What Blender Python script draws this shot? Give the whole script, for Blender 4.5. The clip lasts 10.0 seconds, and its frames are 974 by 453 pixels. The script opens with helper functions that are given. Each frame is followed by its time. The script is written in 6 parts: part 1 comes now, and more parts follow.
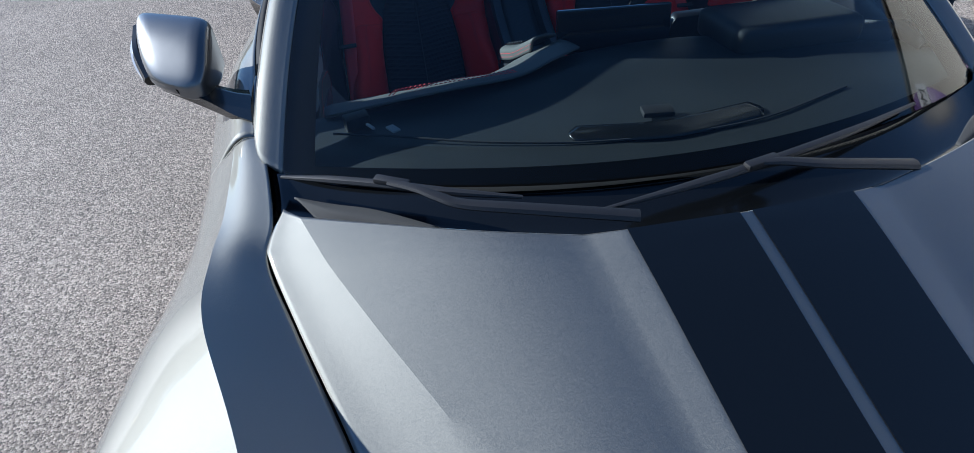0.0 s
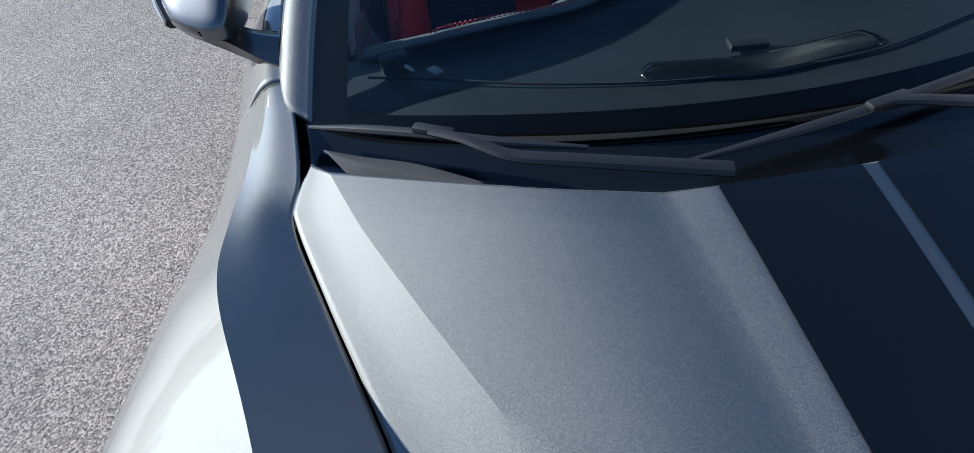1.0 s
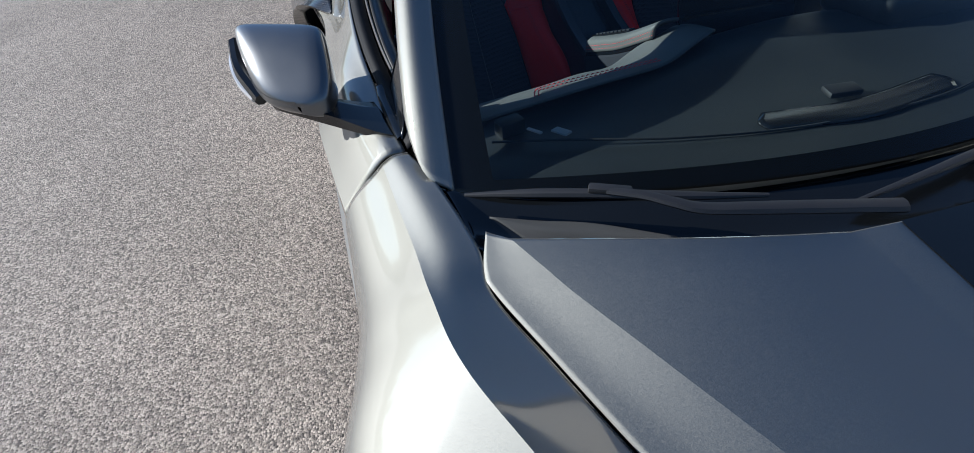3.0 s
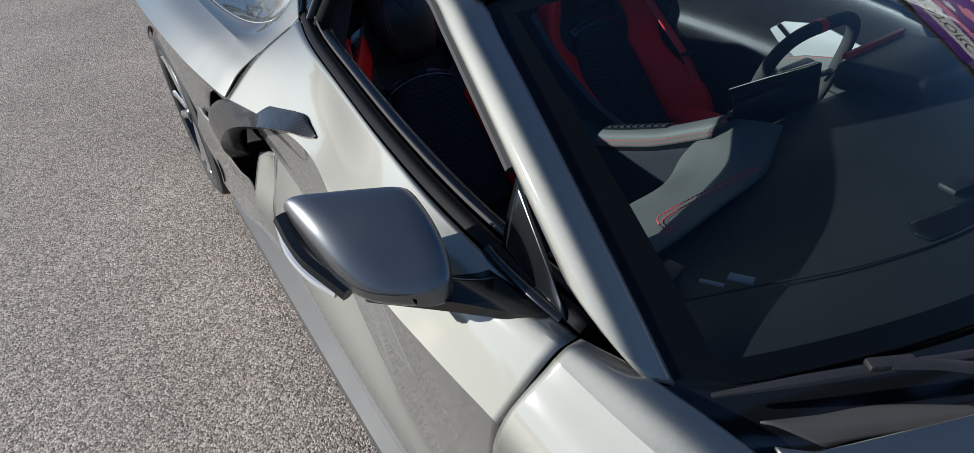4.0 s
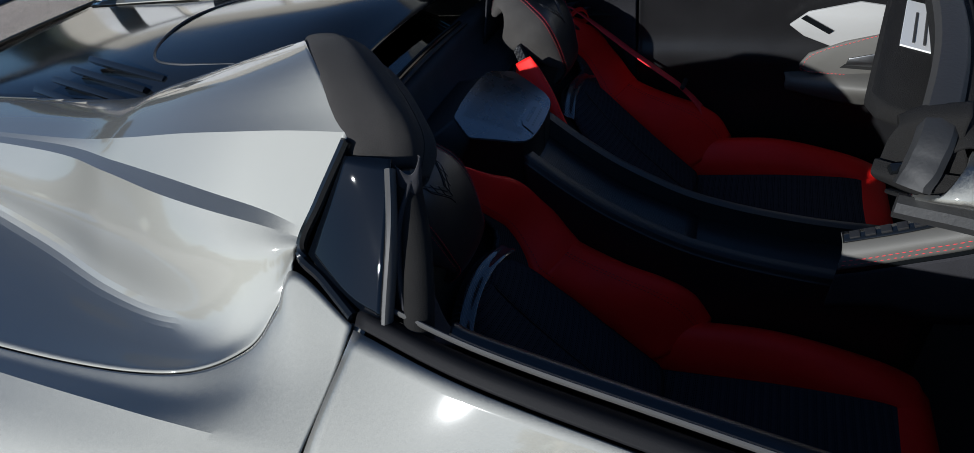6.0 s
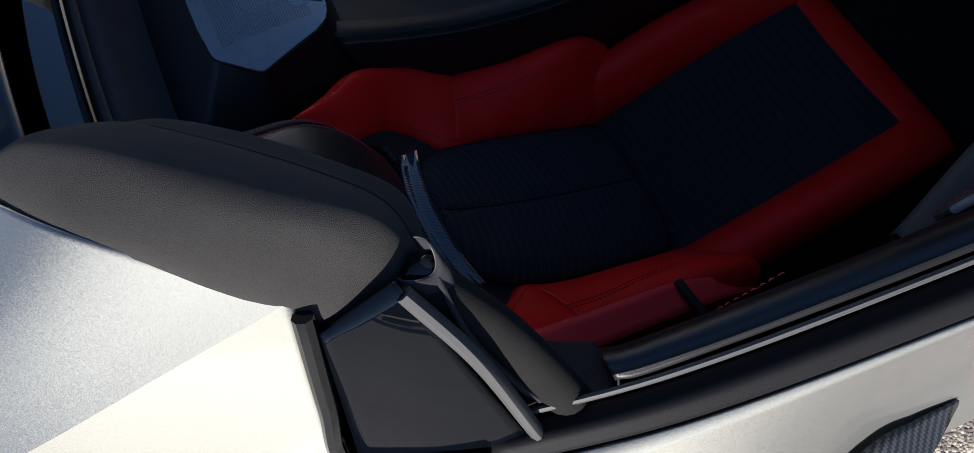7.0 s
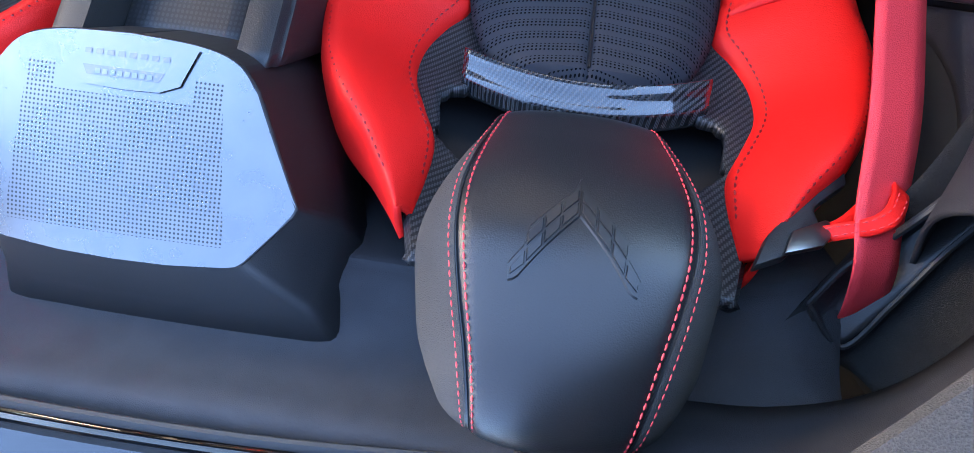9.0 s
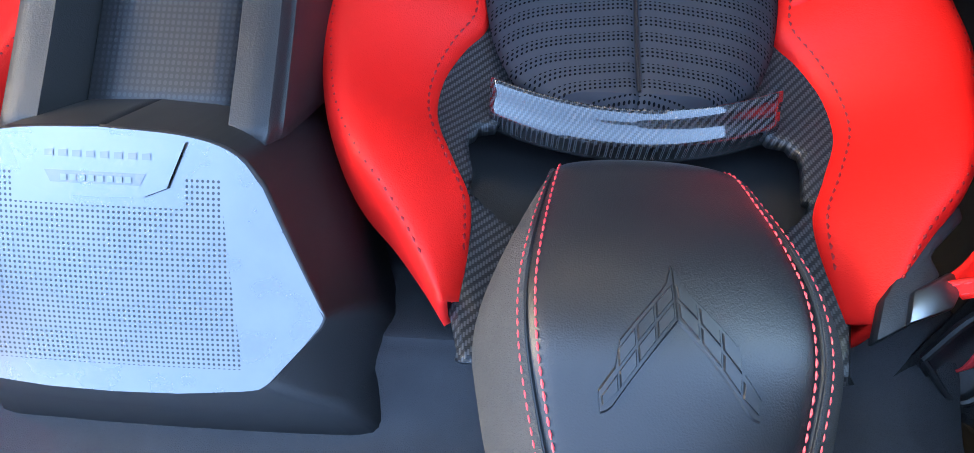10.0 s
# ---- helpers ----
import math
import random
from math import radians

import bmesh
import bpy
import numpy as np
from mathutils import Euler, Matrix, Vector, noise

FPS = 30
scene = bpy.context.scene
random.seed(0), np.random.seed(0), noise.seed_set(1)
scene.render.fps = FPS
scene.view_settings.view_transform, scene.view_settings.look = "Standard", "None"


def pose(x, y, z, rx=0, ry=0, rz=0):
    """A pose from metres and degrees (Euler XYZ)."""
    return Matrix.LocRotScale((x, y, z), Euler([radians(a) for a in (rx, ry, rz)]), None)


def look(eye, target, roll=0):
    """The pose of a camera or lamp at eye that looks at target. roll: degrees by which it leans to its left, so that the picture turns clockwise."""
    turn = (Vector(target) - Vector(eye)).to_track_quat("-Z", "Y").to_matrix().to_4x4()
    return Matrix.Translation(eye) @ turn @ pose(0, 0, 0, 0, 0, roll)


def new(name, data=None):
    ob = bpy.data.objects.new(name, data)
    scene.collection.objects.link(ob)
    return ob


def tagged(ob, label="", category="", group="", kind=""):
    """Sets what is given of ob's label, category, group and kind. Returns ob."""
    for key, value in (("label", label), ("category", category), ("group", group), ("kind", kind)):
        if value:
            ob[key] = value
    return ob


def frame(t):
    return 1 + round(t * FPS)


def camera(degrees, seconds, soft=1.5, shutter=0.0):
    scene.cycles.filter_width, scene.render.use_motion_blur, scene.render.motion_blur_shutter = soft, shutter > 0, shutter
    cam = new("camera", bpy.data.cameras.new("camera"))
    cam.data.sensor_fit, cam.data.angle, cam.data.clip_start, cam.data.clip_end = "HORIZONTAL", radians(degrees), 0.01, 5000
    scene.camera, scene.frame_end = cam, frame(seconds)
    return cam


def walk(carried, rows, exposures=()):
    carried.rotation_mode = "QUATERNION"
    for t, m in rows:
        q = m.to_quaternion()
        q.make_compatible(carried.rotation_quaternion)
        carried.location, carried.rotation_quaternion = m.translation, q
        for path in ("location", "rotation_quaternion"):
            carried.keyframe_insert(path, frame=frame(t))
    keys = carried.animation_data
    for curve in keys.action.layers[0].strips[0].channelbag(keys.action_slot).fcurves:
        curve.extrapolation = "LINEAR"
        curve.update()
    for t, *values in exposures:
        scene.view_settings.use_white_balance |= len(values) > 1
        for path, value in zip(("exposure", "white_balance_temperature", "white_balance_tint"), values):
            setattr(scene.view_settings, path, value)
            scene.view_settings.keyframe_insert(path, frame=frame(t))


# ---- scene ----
cam = camera(78.5, 10.0, soft=0.7)
PATH = [
    (0, (-0.475, -0.402, 1.49), (-0.24, 1.062, 0.149), -3.1),
    (0.5, (-0.447, -0.353, 1.445), (-0.27, 1.063, 0.044), -5.3),
    (1, (-0.473, -0.299, 1.403), (-0.417, 1.087, -0.038), -7.9),
    (1.5, (-0.501, -0.263, 1.37), (-0.553, 1.134, -0.06), -8.8),
    (2, (-0.545, -0.281, 1.423), (-0.592, 1.15, 0.027), -8.0),
    (2.2, (-0.575, -0.292, 1.428), (-0.572, 1.155, 0.048), -7.4),
    (3.3, (-0.911, -0.12, 1.483), (-0.43, 1.29, 0.149), -4.6),
    (3.5, (-0.972, -0.022, 1.506), (-0.384, 1.357, 0.182), -3.9),
    (4, (-1.133, 0.254, 1.501), (-0.28, 1.546, 0.234), -1.5),
    (4.5, (-1.234, 0.551, 1.519), (-0.172, 1.752, 0.323), -1.1),
    (5, (-1.189, 0.897, 1.528), (0.037, 1.985, 0.382), -2.0),
    (5.5, (-1.142, 1.203, 1.5), (0.191, 2.138, 0.339), -4.4),
    (6, (-1.027, 1.425, 1.463), (0.352, 2.122, 0.192), -10.1),
    (6.2, (-0.964, 1.507, 1.455), (0.41, 2.048, 0.107), -12.2),
    (7.3, (-0.57, 1.713, 1.445), (-0.109, 1.828, -0.498), -51.6),
    (7.5, (-0.512, 1.735, 1.371), (-0.078, 1.777, -0.581), -46.8),
    (7.7, (-0.475, 1.738, 1.333), (-0.135, 1.868, -0.634), -69.4),
    (8, (-0.411, 1.724, 1.326), (-0.291, 2.028, -0.647), -126.7),
    (8.3, (-0.359, 1.703, 1.296), (-0.334, 2.273, -0.621), -156.4),
    (8.5, (-0.338, 1.7, 1.283), (-0.316, 2.43, -0.579), -163.0),
    (9, (-0.302, 1.684, 1.262), (-0.207, 2.533, -0.546), -166.0),
    (9.5, (-0.272, 1.681, 1.217), (-0.175, 2.606, -0.554), -169.4),
    (10, (-0.248, 1.637, 1.159), (-0.188, 2.636, -0.573), -173.9),
]
EXPOSURES = [(0.0, 0.80, 5550, 10), (2.2, 0.80, 5700, 10), (3.5, 0.62, 6000, 10), (4.5, 0.36, 6050, 10), (6.2, 0.15, 5850, 10), (7.3, 2.0, 6350, 14), (7.5, 2.95, 6400, 15), (7.7, 3.75, 6600, 19), (8.0, 4.8, 6650, 21), (8.5, 5.25, 7050, 21), (9.0, 5.25, 7700, 17), (9.5, 5.4, 8200, 14), (10.0, 5.5, 8500, 12)]
walk(cam, [(t, look(eye, target, roll)) for t, eye, target, roll in PATH], EXPOSURES)

# ---- world and light ----
SUN_DIR = Vector((-0.80, 0.45, 0.38)).normalized()
world = bpy.data.worlds.new("sky")
scene.world = world
world.use_nodes = True
wn = world.node_tree
sky = wn.nodes.new("ShaderNodeTexSky")
sky.sky_type = "NISHITA"
sky.sun_disc = False
sky.sun_elevation = math.asin(SUN_DIR.z)
sky.sun_rotation = math.atan2(SUN_DIR.x, SUN_DIR.y)
sky.air_density, sky.dust_density, sky.ozone_density = 1.0, 0.25, 5.0
wn.links.new(sky.outputs[0], wn.nodes["Background"].inputs[0])
wn.nodes["Background"].inputs[1].default_value = 0.082
sun = new("sun", bpy.data.lights.new("sun", "SUN"))
sun.data.energy, sun.data.angle, sun.data.color = 5.0, radians(0.53), (1.0, 0.95, 0.86)
sun.matrix_world = look((0, 0, 0), -SUN_DIR)


# ---- materials ----
def mat(name, color, rough=0.5, metal=0.0, coat=0.0, spec=0.5, vary=0.12, scale=8.0, bump=0.0, bump_scale=200.0, rvary=0.08,
        coat_rough=0.03, grain=0.0, sheen=0.0):
    """A principled material with variation at two scales and a fine relief."""
    m = bpy.data.materials.new(name)
    m.use_nodes = True
    nt = m.node_tree
    b = nt.nodes["Principled BSDF"]
    L = nt.links.new
    tc = nt.nodes.new("ShaderNodeTexCoord")
    n1 = nt.nodes.new("ShaderNodeTexNoise")
    n1.inputs["Scale"].default_value, n1.inputs["Detail"].default_value = scale, 6
    L(tc.outputs["Object"], n1.inputs["Vector"])
    n2 = nt.nodes.new("ShaderNodeTexNoise")
    n2.inputs["Scale"].default_value, n2.inputs["Detail"].default_value = bump_scale, 3
    L(tc.outputs["Object"], n2.inputs["Vector"])
    mix = nt.nodes.new("ShaderNodeMix")
    mix.data_type = "RGBA"
    lo = [c * (1 - vary) for c in color]
    hi = [min(1, c * (1 + vary)) for c in color]
    mix.inputs["A"].default_value, mix.inputs["B"].default_value = (*lo, 1), (*hi, 1)
    fac = n1.outputs["Fac"]
    if grain:
        add = nt.nodes.new("ShaderNodeMix")
        add.inputs[0].default_value = grain
        L(n1.outputs["Fac"], add.inputs[2]), L(n2.outputs["Fac"], add.inputs[3])
        fac = add.outputs[0]
    L(fac, mix.inputs["Factor"])
    L(mix.outputs["Result"], b.inputs["Base Color"])
    mr = nt.nodes.new("ShaderNodeMapRange")
    mr.inputs["To Min"].default_value, mr.inputs["To Max"].default_value = max(0.0, rough - rvary), min(1, rough + rvary)
    L(n1.outputs["Fac"], mr.inputs["Value"])
    L(mr.outputs[0], b.inputs["Roughness"])
    b.inputs["Metallic"].default_value = metal
    b.inputs["Specular IOR Level"].default_value = spec
    b.inputs["Coat Weight"].default_value, b.inputs["Coat Roughness"].default_value = coat, coat_rough
    if sheen:
        b.inputs["Sheen Weight"].default_value, b.inputs["Sheen Roughness"].default_value = sheen, 0.5
    if bump:
        bp = nt.nodes.new("ShaderNodeBump")
        bp.inputs["Strength"].default_value, bp.inputs["Distance"].default_value = bump, 0.001
        L(n2.outputs["Fac"], bp.inputs["Height"])
        L(bp.outputs[0], b.inputs["Normal"])
    return m


def nodes_of(m):
    return m.node_tree, m.node_tree.nodes["Principled BSDF"], m.node_tree.links.new


def paint():
    """Silver metallic lacquer: a broad lobe of tilted flakes under a clear mirror coat."""
    m = bpy.data.materials.new("silver_paint")
    m.use_nodes = True
    nt = m.node_tree
    L = nt.links.new
    for n in list(nt.nodes):
        nt.nodes.remove(n)
    out = nt.nodes.new("ShaderNodeOutputMaterial")
    tc = nt.nodes.new("ShaderNodeTexCoord")
    v = nt.nodes.new("ShaderNodeTexVoronoi")
    v.inputs["Scale"].default_value = 1500
    L(tc.outputs["Object"], v.inputs["Vector"])
    sub = nt.nodes.new("ShaderNodeVectorMath")
    sub.operation = "SUBTRACT"
    L(v.outputs["Color"], sub.inputs[0])
    sub.inputs[1].default_value = (0.5, 0.5, 0.5)
    sc = nt.nodes.new("ShaderNodeVectorMath")
    sc.operation = "SCALE"
    sc.inputs["Scale"].default_value = 0.16
    L(sub.outputs[0], sc.inputs[0])
    geo = nt.nodes.new("ShaderNodeNewGeometry")
    ad = nt.nodes.new("ShaderNodeVectorMath")
    L(geo.outputs["Normal"], ad.inputs[0]), L(sc.outputs[0], ad.inputs[1])
    nm = nt.nodes.new("ShaderNodeVectorMath")
    nm.operation = "NORMALIZE"
    L(ad.outputs[0], nm.inputs[0])
    dust = nt.nodes.new("ShaderNodeTexNoise")
    dust.inputs["Scale"].default_value, dust.inputs["Detail"].default_value = 5.0, 8
    L(tc.outputs["Object"], dust.inputs["Vector"])
    tone = nt.nodes.new("ShaderNodeMix")
    tone.data_type = "RGBA"
    tone.inputs["A"].default_value, tone.inputs["B"].default_value = (0.228, 0.226, 0.200, 1), (0.250, 0.248, 0.221, 1)
    L(dust.outputs["Fac"], tone.inputs["Factor"])
    flake = nt.nodes.new("ShaderNodeBsdfAnisotropic")
    flake.distribution = "BECKMANN"
    flake.inputs["Roughness"].default_value = 0.68
    L(tone.outputs["Result"], flake.inputs["Color"]), L(nm.outputs[0], flake.inputs["Normal"])
    ground_coat = nt.nodes.new("ShaderNodeBsdfDiffuse")
    ground_coat.inputs["Color"].default_value = (0.135, 0.134, 0.125, 1)
    body = nt.nodes.new("ShaderNodeMixShader")
    slant = nt.nodes.new("ShaderNodeLayerWeight")
    slant.inputs["Blend"].default_value = 0.5
    dull = nt.nodes.new("ShaderNodeMapRange")
    dull.inputs["From Min"].default_value, dull.inputs["From Max"].default_value = 0.35, 0.75
    dull.inputs["To Min"].default_value, dull.inputs["To Max"].default_value = 0.06, 0.90
    L(slant.outputs["Facing"], dull.inputs["Value"]), L(dull.outputs[0], body.inputs[0])
    L(flake.outputs[0], body.inputs[1]), L(ground_coat.outputs[0], body.inputs[2])
    coat = nt.nodes.new("ShaderNodeBsdfAnisotropic")
    coat.distribution = "GGX"
    mr = nt.nodes.new("ShaderNodeMapRange")
    mr.inputs["To Min"].default_value, mr.inputs["To Max"].default_value = 0.03, 0.10
    L(dust.outputs["Fac"], mr.inputs["Value"]), L(mr.outputs[0], coat.inputs["Roughness"])
    coat.inputs["Color"].default_value = (1, 1, 1, 1)
    fr = nt.nodes.new("ShaderNodeFresnel")
    fr.inputs["IOR"].default_value = 1.75
    mx = nt.nodes.new("ShaderNodeMixShader")
    L(fr.outputs[0], mx.inputs[0]), L(body.outputs[0], mx.inputs[1]), L(coat.outputs[0], mx.inputs[2])
    L(mx.outputs[0], out.inputs[0])
    return m


def twill(name, dark, light, pitch, u, v, rough=0.3, coat=0.6):
    """Woven carbon under resin: strands along u and v that pass over two and under two."""
    m = mat(name, dark, rough, 0.0, spec=0.2, coat=coat)
    nt, b, L = nodes_of(m)

    def math_node(op, a, c=None):
        n = nt.nodes.new("ShaderNodeMath")
        n.operation = op
        for k, x in enumerate((a, c)):
            if x is None:
                continue
            if isinstance(x, (int, float)):
                n.inputs[k].default_value = x
            else:
                L(x, n.inputs[k])
        return n.outputs[0]
    tc = nt.nodes.new("ShaderNodeTexCoord")
    axes = []
    for d in (u, v):
        dot = nt.nodes.new("ShaderNodeVectorMath")
        dot.operation = "DOT_PRODUCT"
        L(tc.outputs["Object"], dot.inputs[0])
        dot.inputs[1].default_value = [k / pitch for k in d]
        axes.append(dot.outputs["Value"])
    over = math_node("LESS_THAN", math_node("FLOORED_MODULO", math_node("ADD", math_node("FLOOR", axes[0]), math_node("FLOOR", axes[1])), 4.0), 1.5)
    round_ = [math_node("SUBTRACT", 1.0, math_node("ABSOLUTE", math_node("SUBTRACT", math_node("MULTIPLY", math_node("FRACT", a), 2.0), 1.0))) for a in axes]
    pick = nt.nodes.new("ShaderNodeMix")
    L(over, pick.inputs[0]), L(round_[1], pick.inputs[2]), L(round_[0], pick.inputs[3])
    # painted into the colour: sheen of the upper strands and shading across each
    strand_sheen = math_node("ADD", math_node("MULTIPLY", over, 0.65), 0.2)
    tone = math_node("MULTIPLY", strand_sheen, math_node("ADD", math_node("MULTIPLY", pick.outputs[0], 0.6), 0.4))
    mix = nt.nodes.new("ShaderNodeMix")
    mix.data_type = "RGBA"
    mix.inputs["A"].default_value, mix.inputs["B"].default_value = (*dark, 1), (*light, 1)
    L(tone, mix.inputs["Factor"]), L(mix.outputs["Result"], b.inputs["Base Color"])
    bp = nt.nodes.new("ShaderNodeBump")
    bp.inputs["Strength"].default_value, bp.inputs["Distance"].default_value = 0.35, 0.0004
    L(pick.outputs[0], bp.inputs["Height"]), L(bp.outputs[0], b.inputs["Normal"])
    return m


def asphalt():
    """Coarse worn asphalt: light and dark stones in a dark binder."""
    m = mat("asphalt", (0.10, 0.098, 0.095), 0.85, vary=0.2, scale=0.6)
    nt, b, L = nodes_of(m)
    tc = nt.nodes.new("ShaderNodeTexCoord")
    v = nt.nodes.new("ShaderNodeTexVoronoi")
    v.inputs["Scale"].default_value = 175
    L(tc.outputs["Object"], v.inputs["Vector"])
    big = nt.nodes.new("ShaderNodeTexNoise")
    big.inputs["Scale"].default_value, big.inputs["Detail"].default_value = 1.3, 8
    L(tc.outputs["Object"], big.inputs["Vector"])
    sep = nt.nodes.new("ShaderNodeSeparateColor")
    L(v.outputs["Color"], sep.inputs[0])
    cr = nt.nodes.new("ShaderNodeValToRGB")
    cr.color_ramp.elements[0].color, cr.color_ramp.elements[1].color = (0.12, 0.102, 0.088, 1), (0.72, 0.610, 0.505, 1)
    mid = cr.color_ramp.elements.new(0.6)
    mid.color = (0.40, 0.338, 0.280, 1)
    L(sep.outputs[0], cr.inputs[0])
    mix = nt.nodes.new("ShaderNodeMix")
    mix.data_type, mix.blend_type = "RGBA", "MULTIPLY"
    mix.inputs["Factor"].default_value = 0.5
    L(cr.outputs[0], mix.inputs["A"]), L(big.outputs["Fac"], mix.inputs["B"])
    L(mix.outputs["Result"], b.inputs["Base Color"])
    inv = nt.nodes.new("ShaderNodeMath")
    inv.operation = "SUBTRACT"
    inv.inputs[0].default_value = 1.0
    L(v.outputs["Distance"], inv.inputs[1])
    bp = nt.nodes.new("ShaderNodeBump")
    bp.inputs["Strength"].default_value, bp.inputs["Distance"].default_value = 0.80, 0.0030
    L(inv.outputs[0], bp.inputs["Height"]), L(bp.outputs[0], b.inputs["Normal"])
    b.inputs["Roughness"].default_value = 0.7
    return m


def glass(name, tint=(0.9, 0.96, 0.94), ior=1.52):
    """Thin car glass: clear, with the mirror of its surface."""
    m = bpy.data.materials.new(name)
    m.use_nodes = True
    nt = m.node_tree
    L = nt.links.new
    for n in list(nt.nodes):
        nt.nodes.remove(n)
    out = nt.nodes.new("ShaderNodeOutputMaterial")
    tr, gl, mx = (nt.nodes.new(k) for k in ("ShaderNodeBsdfTransparent", "ShaderNodeBsdfGlossy", "ShaderNodeMixShader"))
    fr = nt.nodes.new("ShaderNodeFresnel")
    fr.inputs["IOR"].default_value = ior
    tr.inputs[0].default_value = (*tint, 1)
    gl.inputs["Roughness"].default_value = 0.02
    L(fr.outputs[0], mx.inputs[0]), L(tr.outputs[0], mx.inputs[1]), L(gl.outputs[0], mx.inputs[2])
    L(mx.outputs[0], out.inputs[0])
    return m


PAINT = paint()
STRIPE = mat("black_stripe", (0.004, 0.005, 0.006), 0.08, 0.0, spec=0.6, vary=0.05, rvary=0.02)
GLOSS = mat("gloss_black", (0.006, 0.007, 0.008), 0.12, vary=0.1, rvary=0.03)
COWL = mat("matt_black_plastic", (0.008, 0.008, 0.009), 0.6, spec=0.12, vary=0.2, bump=0.25, bump_scale=900)
COWL_GREY = mat("grained_grey_plastic", (0.05, 0.05, 0.048), 0.7, spec=0.25, vary=0.2, bump=0.5, bump_scale=700)
SATIN = mat("satin_black_plastic", (0.014, 0.014, 0.015), 0.5, vary=0.2, bump=0.25, bump_scale=900)
RUBBER = mat("black_rubber", (0.018, 0.018, 0.018), 0.65, vary=0.25, bump=0.3, bump_scale=300)
SEAL = mat("grey_rubber_seal", (0.055, 0.054, 0.052), 0.6, vary=0.2)
# near-black that puts the deep shade of hollows and grooves into the colour
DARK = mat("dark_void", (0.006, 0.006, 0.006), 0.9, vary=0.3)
CARBON = twill("carbon_twill", (0.0015, 0.0015, 0.002), (0.072, 0.073, 0.076), 0.0019, (1, 0, 0), (0, -0.482, -0.876), 0.35, 0.12)
CARBON_BLADE = twill("carbon_blade_twill", (0.006, 0.006, 0.006), (0.060, 0.059, 0.057), 0.0024, (0, 1, 0), (0.6, 0, 0.8))
MIRROR_GREY = mat("dark_grey_metallic", (0.150, 0.154, 0.156), 0.40, 0.9, coat=1.0, vary=0.05, grain=0.5, bump_scale=900)
RED = mat("red_leather", (0.90, 0.016, 0.012), 0.46, spec=0.20, vary=0.12, scale=14, bump=0.35, bump_scale=800)
RED_DARK = mat("red_thread", (0.75, 0.05, 0.06), 0.6, vary=0.15)
BELT = mat("red_webbing", (0.86, 0.04, 0.05), 0.6, vary=0.1, bump=0.6, bump_scale=900)
LEATHER = mat("black_leather", (0.011, 0.011, 0.012), 0.36, vary=0.25, bump=0.25, bump_scale=900)
SUEDE = mat("charcoal_suede", (0.055, 0.052, 0.049), 1.0, spec=0.1, vary=0.45, scale=30, bump=0.9, bump_scale=1100, grain=0.5)
# charcoal suede again, darkened so the cap's shade sits in the colour
SUEDE_CAP = mat("shaded_cap_suede", (0.039, 0.037, 0.0355), 1.0, spec=0.05, vary=0.8, scale=30, bump=0.7, bump_scale=1500, grain=0.8)
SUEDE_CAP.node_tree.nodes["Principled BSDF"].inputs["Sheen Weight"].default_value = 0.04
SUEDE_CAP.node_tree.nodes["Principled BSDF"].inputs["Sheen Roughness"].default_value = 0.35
# suede copy toned down for the shade low in the cabin
SUEDE_LINING = mat("shaded_lining_suede", (0.018, 0.0175, 0.017), 1.0, spec=0.1, vary=0.5, scale=30, bump=0.8, bump_scale=1100, grain=0.5)
SUEDE_SHELF = mat("shelf_suede", (0.046, 0.046, 0.049), 1.0, spec=0.1, vary=0.5, scale=24, bump=0.5, bump_scale=1500, grain=0.5)
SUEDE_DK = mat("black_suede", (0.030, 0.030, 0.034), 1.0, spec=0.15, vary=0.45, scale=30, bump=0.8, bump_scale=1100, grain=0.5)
SUEDE_HD = mat("header_suede", (0.014, 0.0135, 0.013), 1.0, spec=0.15, vary=0.5, scale=30, bump=0.8, bump_scale=1100, grain=0.5)
CARPET = mat("dark_carpet", (0.024, 0.024, 0.026), 1.0, vary=0.35, scale=40, bump=0.8, bump_scale=900)
# red thread darkened to carry the shadow of the seam's groove
THREAD_SHADED = mat("shadowed_red_thread", (0.30, 0.006, 0.008), 0.6, vary=0.2)
# door card grey; on brow and divider the dash skin lightened as if sunlit
PAD = mat("grey_and_sunlit_skin", (0.098, 0.095, 0.086), 0.6, vary=0.15, bump=0.4, bump_scale=700)
PALE = mat("pale_door_panel", (0.36, 0.36, 0.35), 0.5, vary=0.08)
DASH = mat("dash_skin", (0.0115, 0.0140, 0.0150), 0.55, vary=0.15, bump=0.4, bump_scale=700)
ALU = mat("brushed_aluminium", (0.22, 0.225, 0.232), 0.30, 1.0, vary=0.02, scale=30, bump=0.0)
CHROME = mat("chrome", (0.8, 0.8, 0.8), 0.08, 1.0, vary=0.03)
BORDER = mat("printed_black", (0.004, 0.004, 0.004), 0.9, spec=0.0, vary=0.2)
RIM = mat("rim_dark_chrome", (0.62, 0.62, 0.63), 0.25, 1.0, coat=0.5, vary=0.08)
RIM_DK = mat("rim_black", (0.02, 0.02, 0.022), 0.3, 0.3, coat=0.5, vary=0.08)
TYRE = mat("tyre_rubber", (0.02, 0.02, 0.02), 0.7, vary=0.3, bump=0.4, bump_scale=200)
GLASS = glass("windscreen_glass", (0.70, 0.86, 0.90), 1.42)
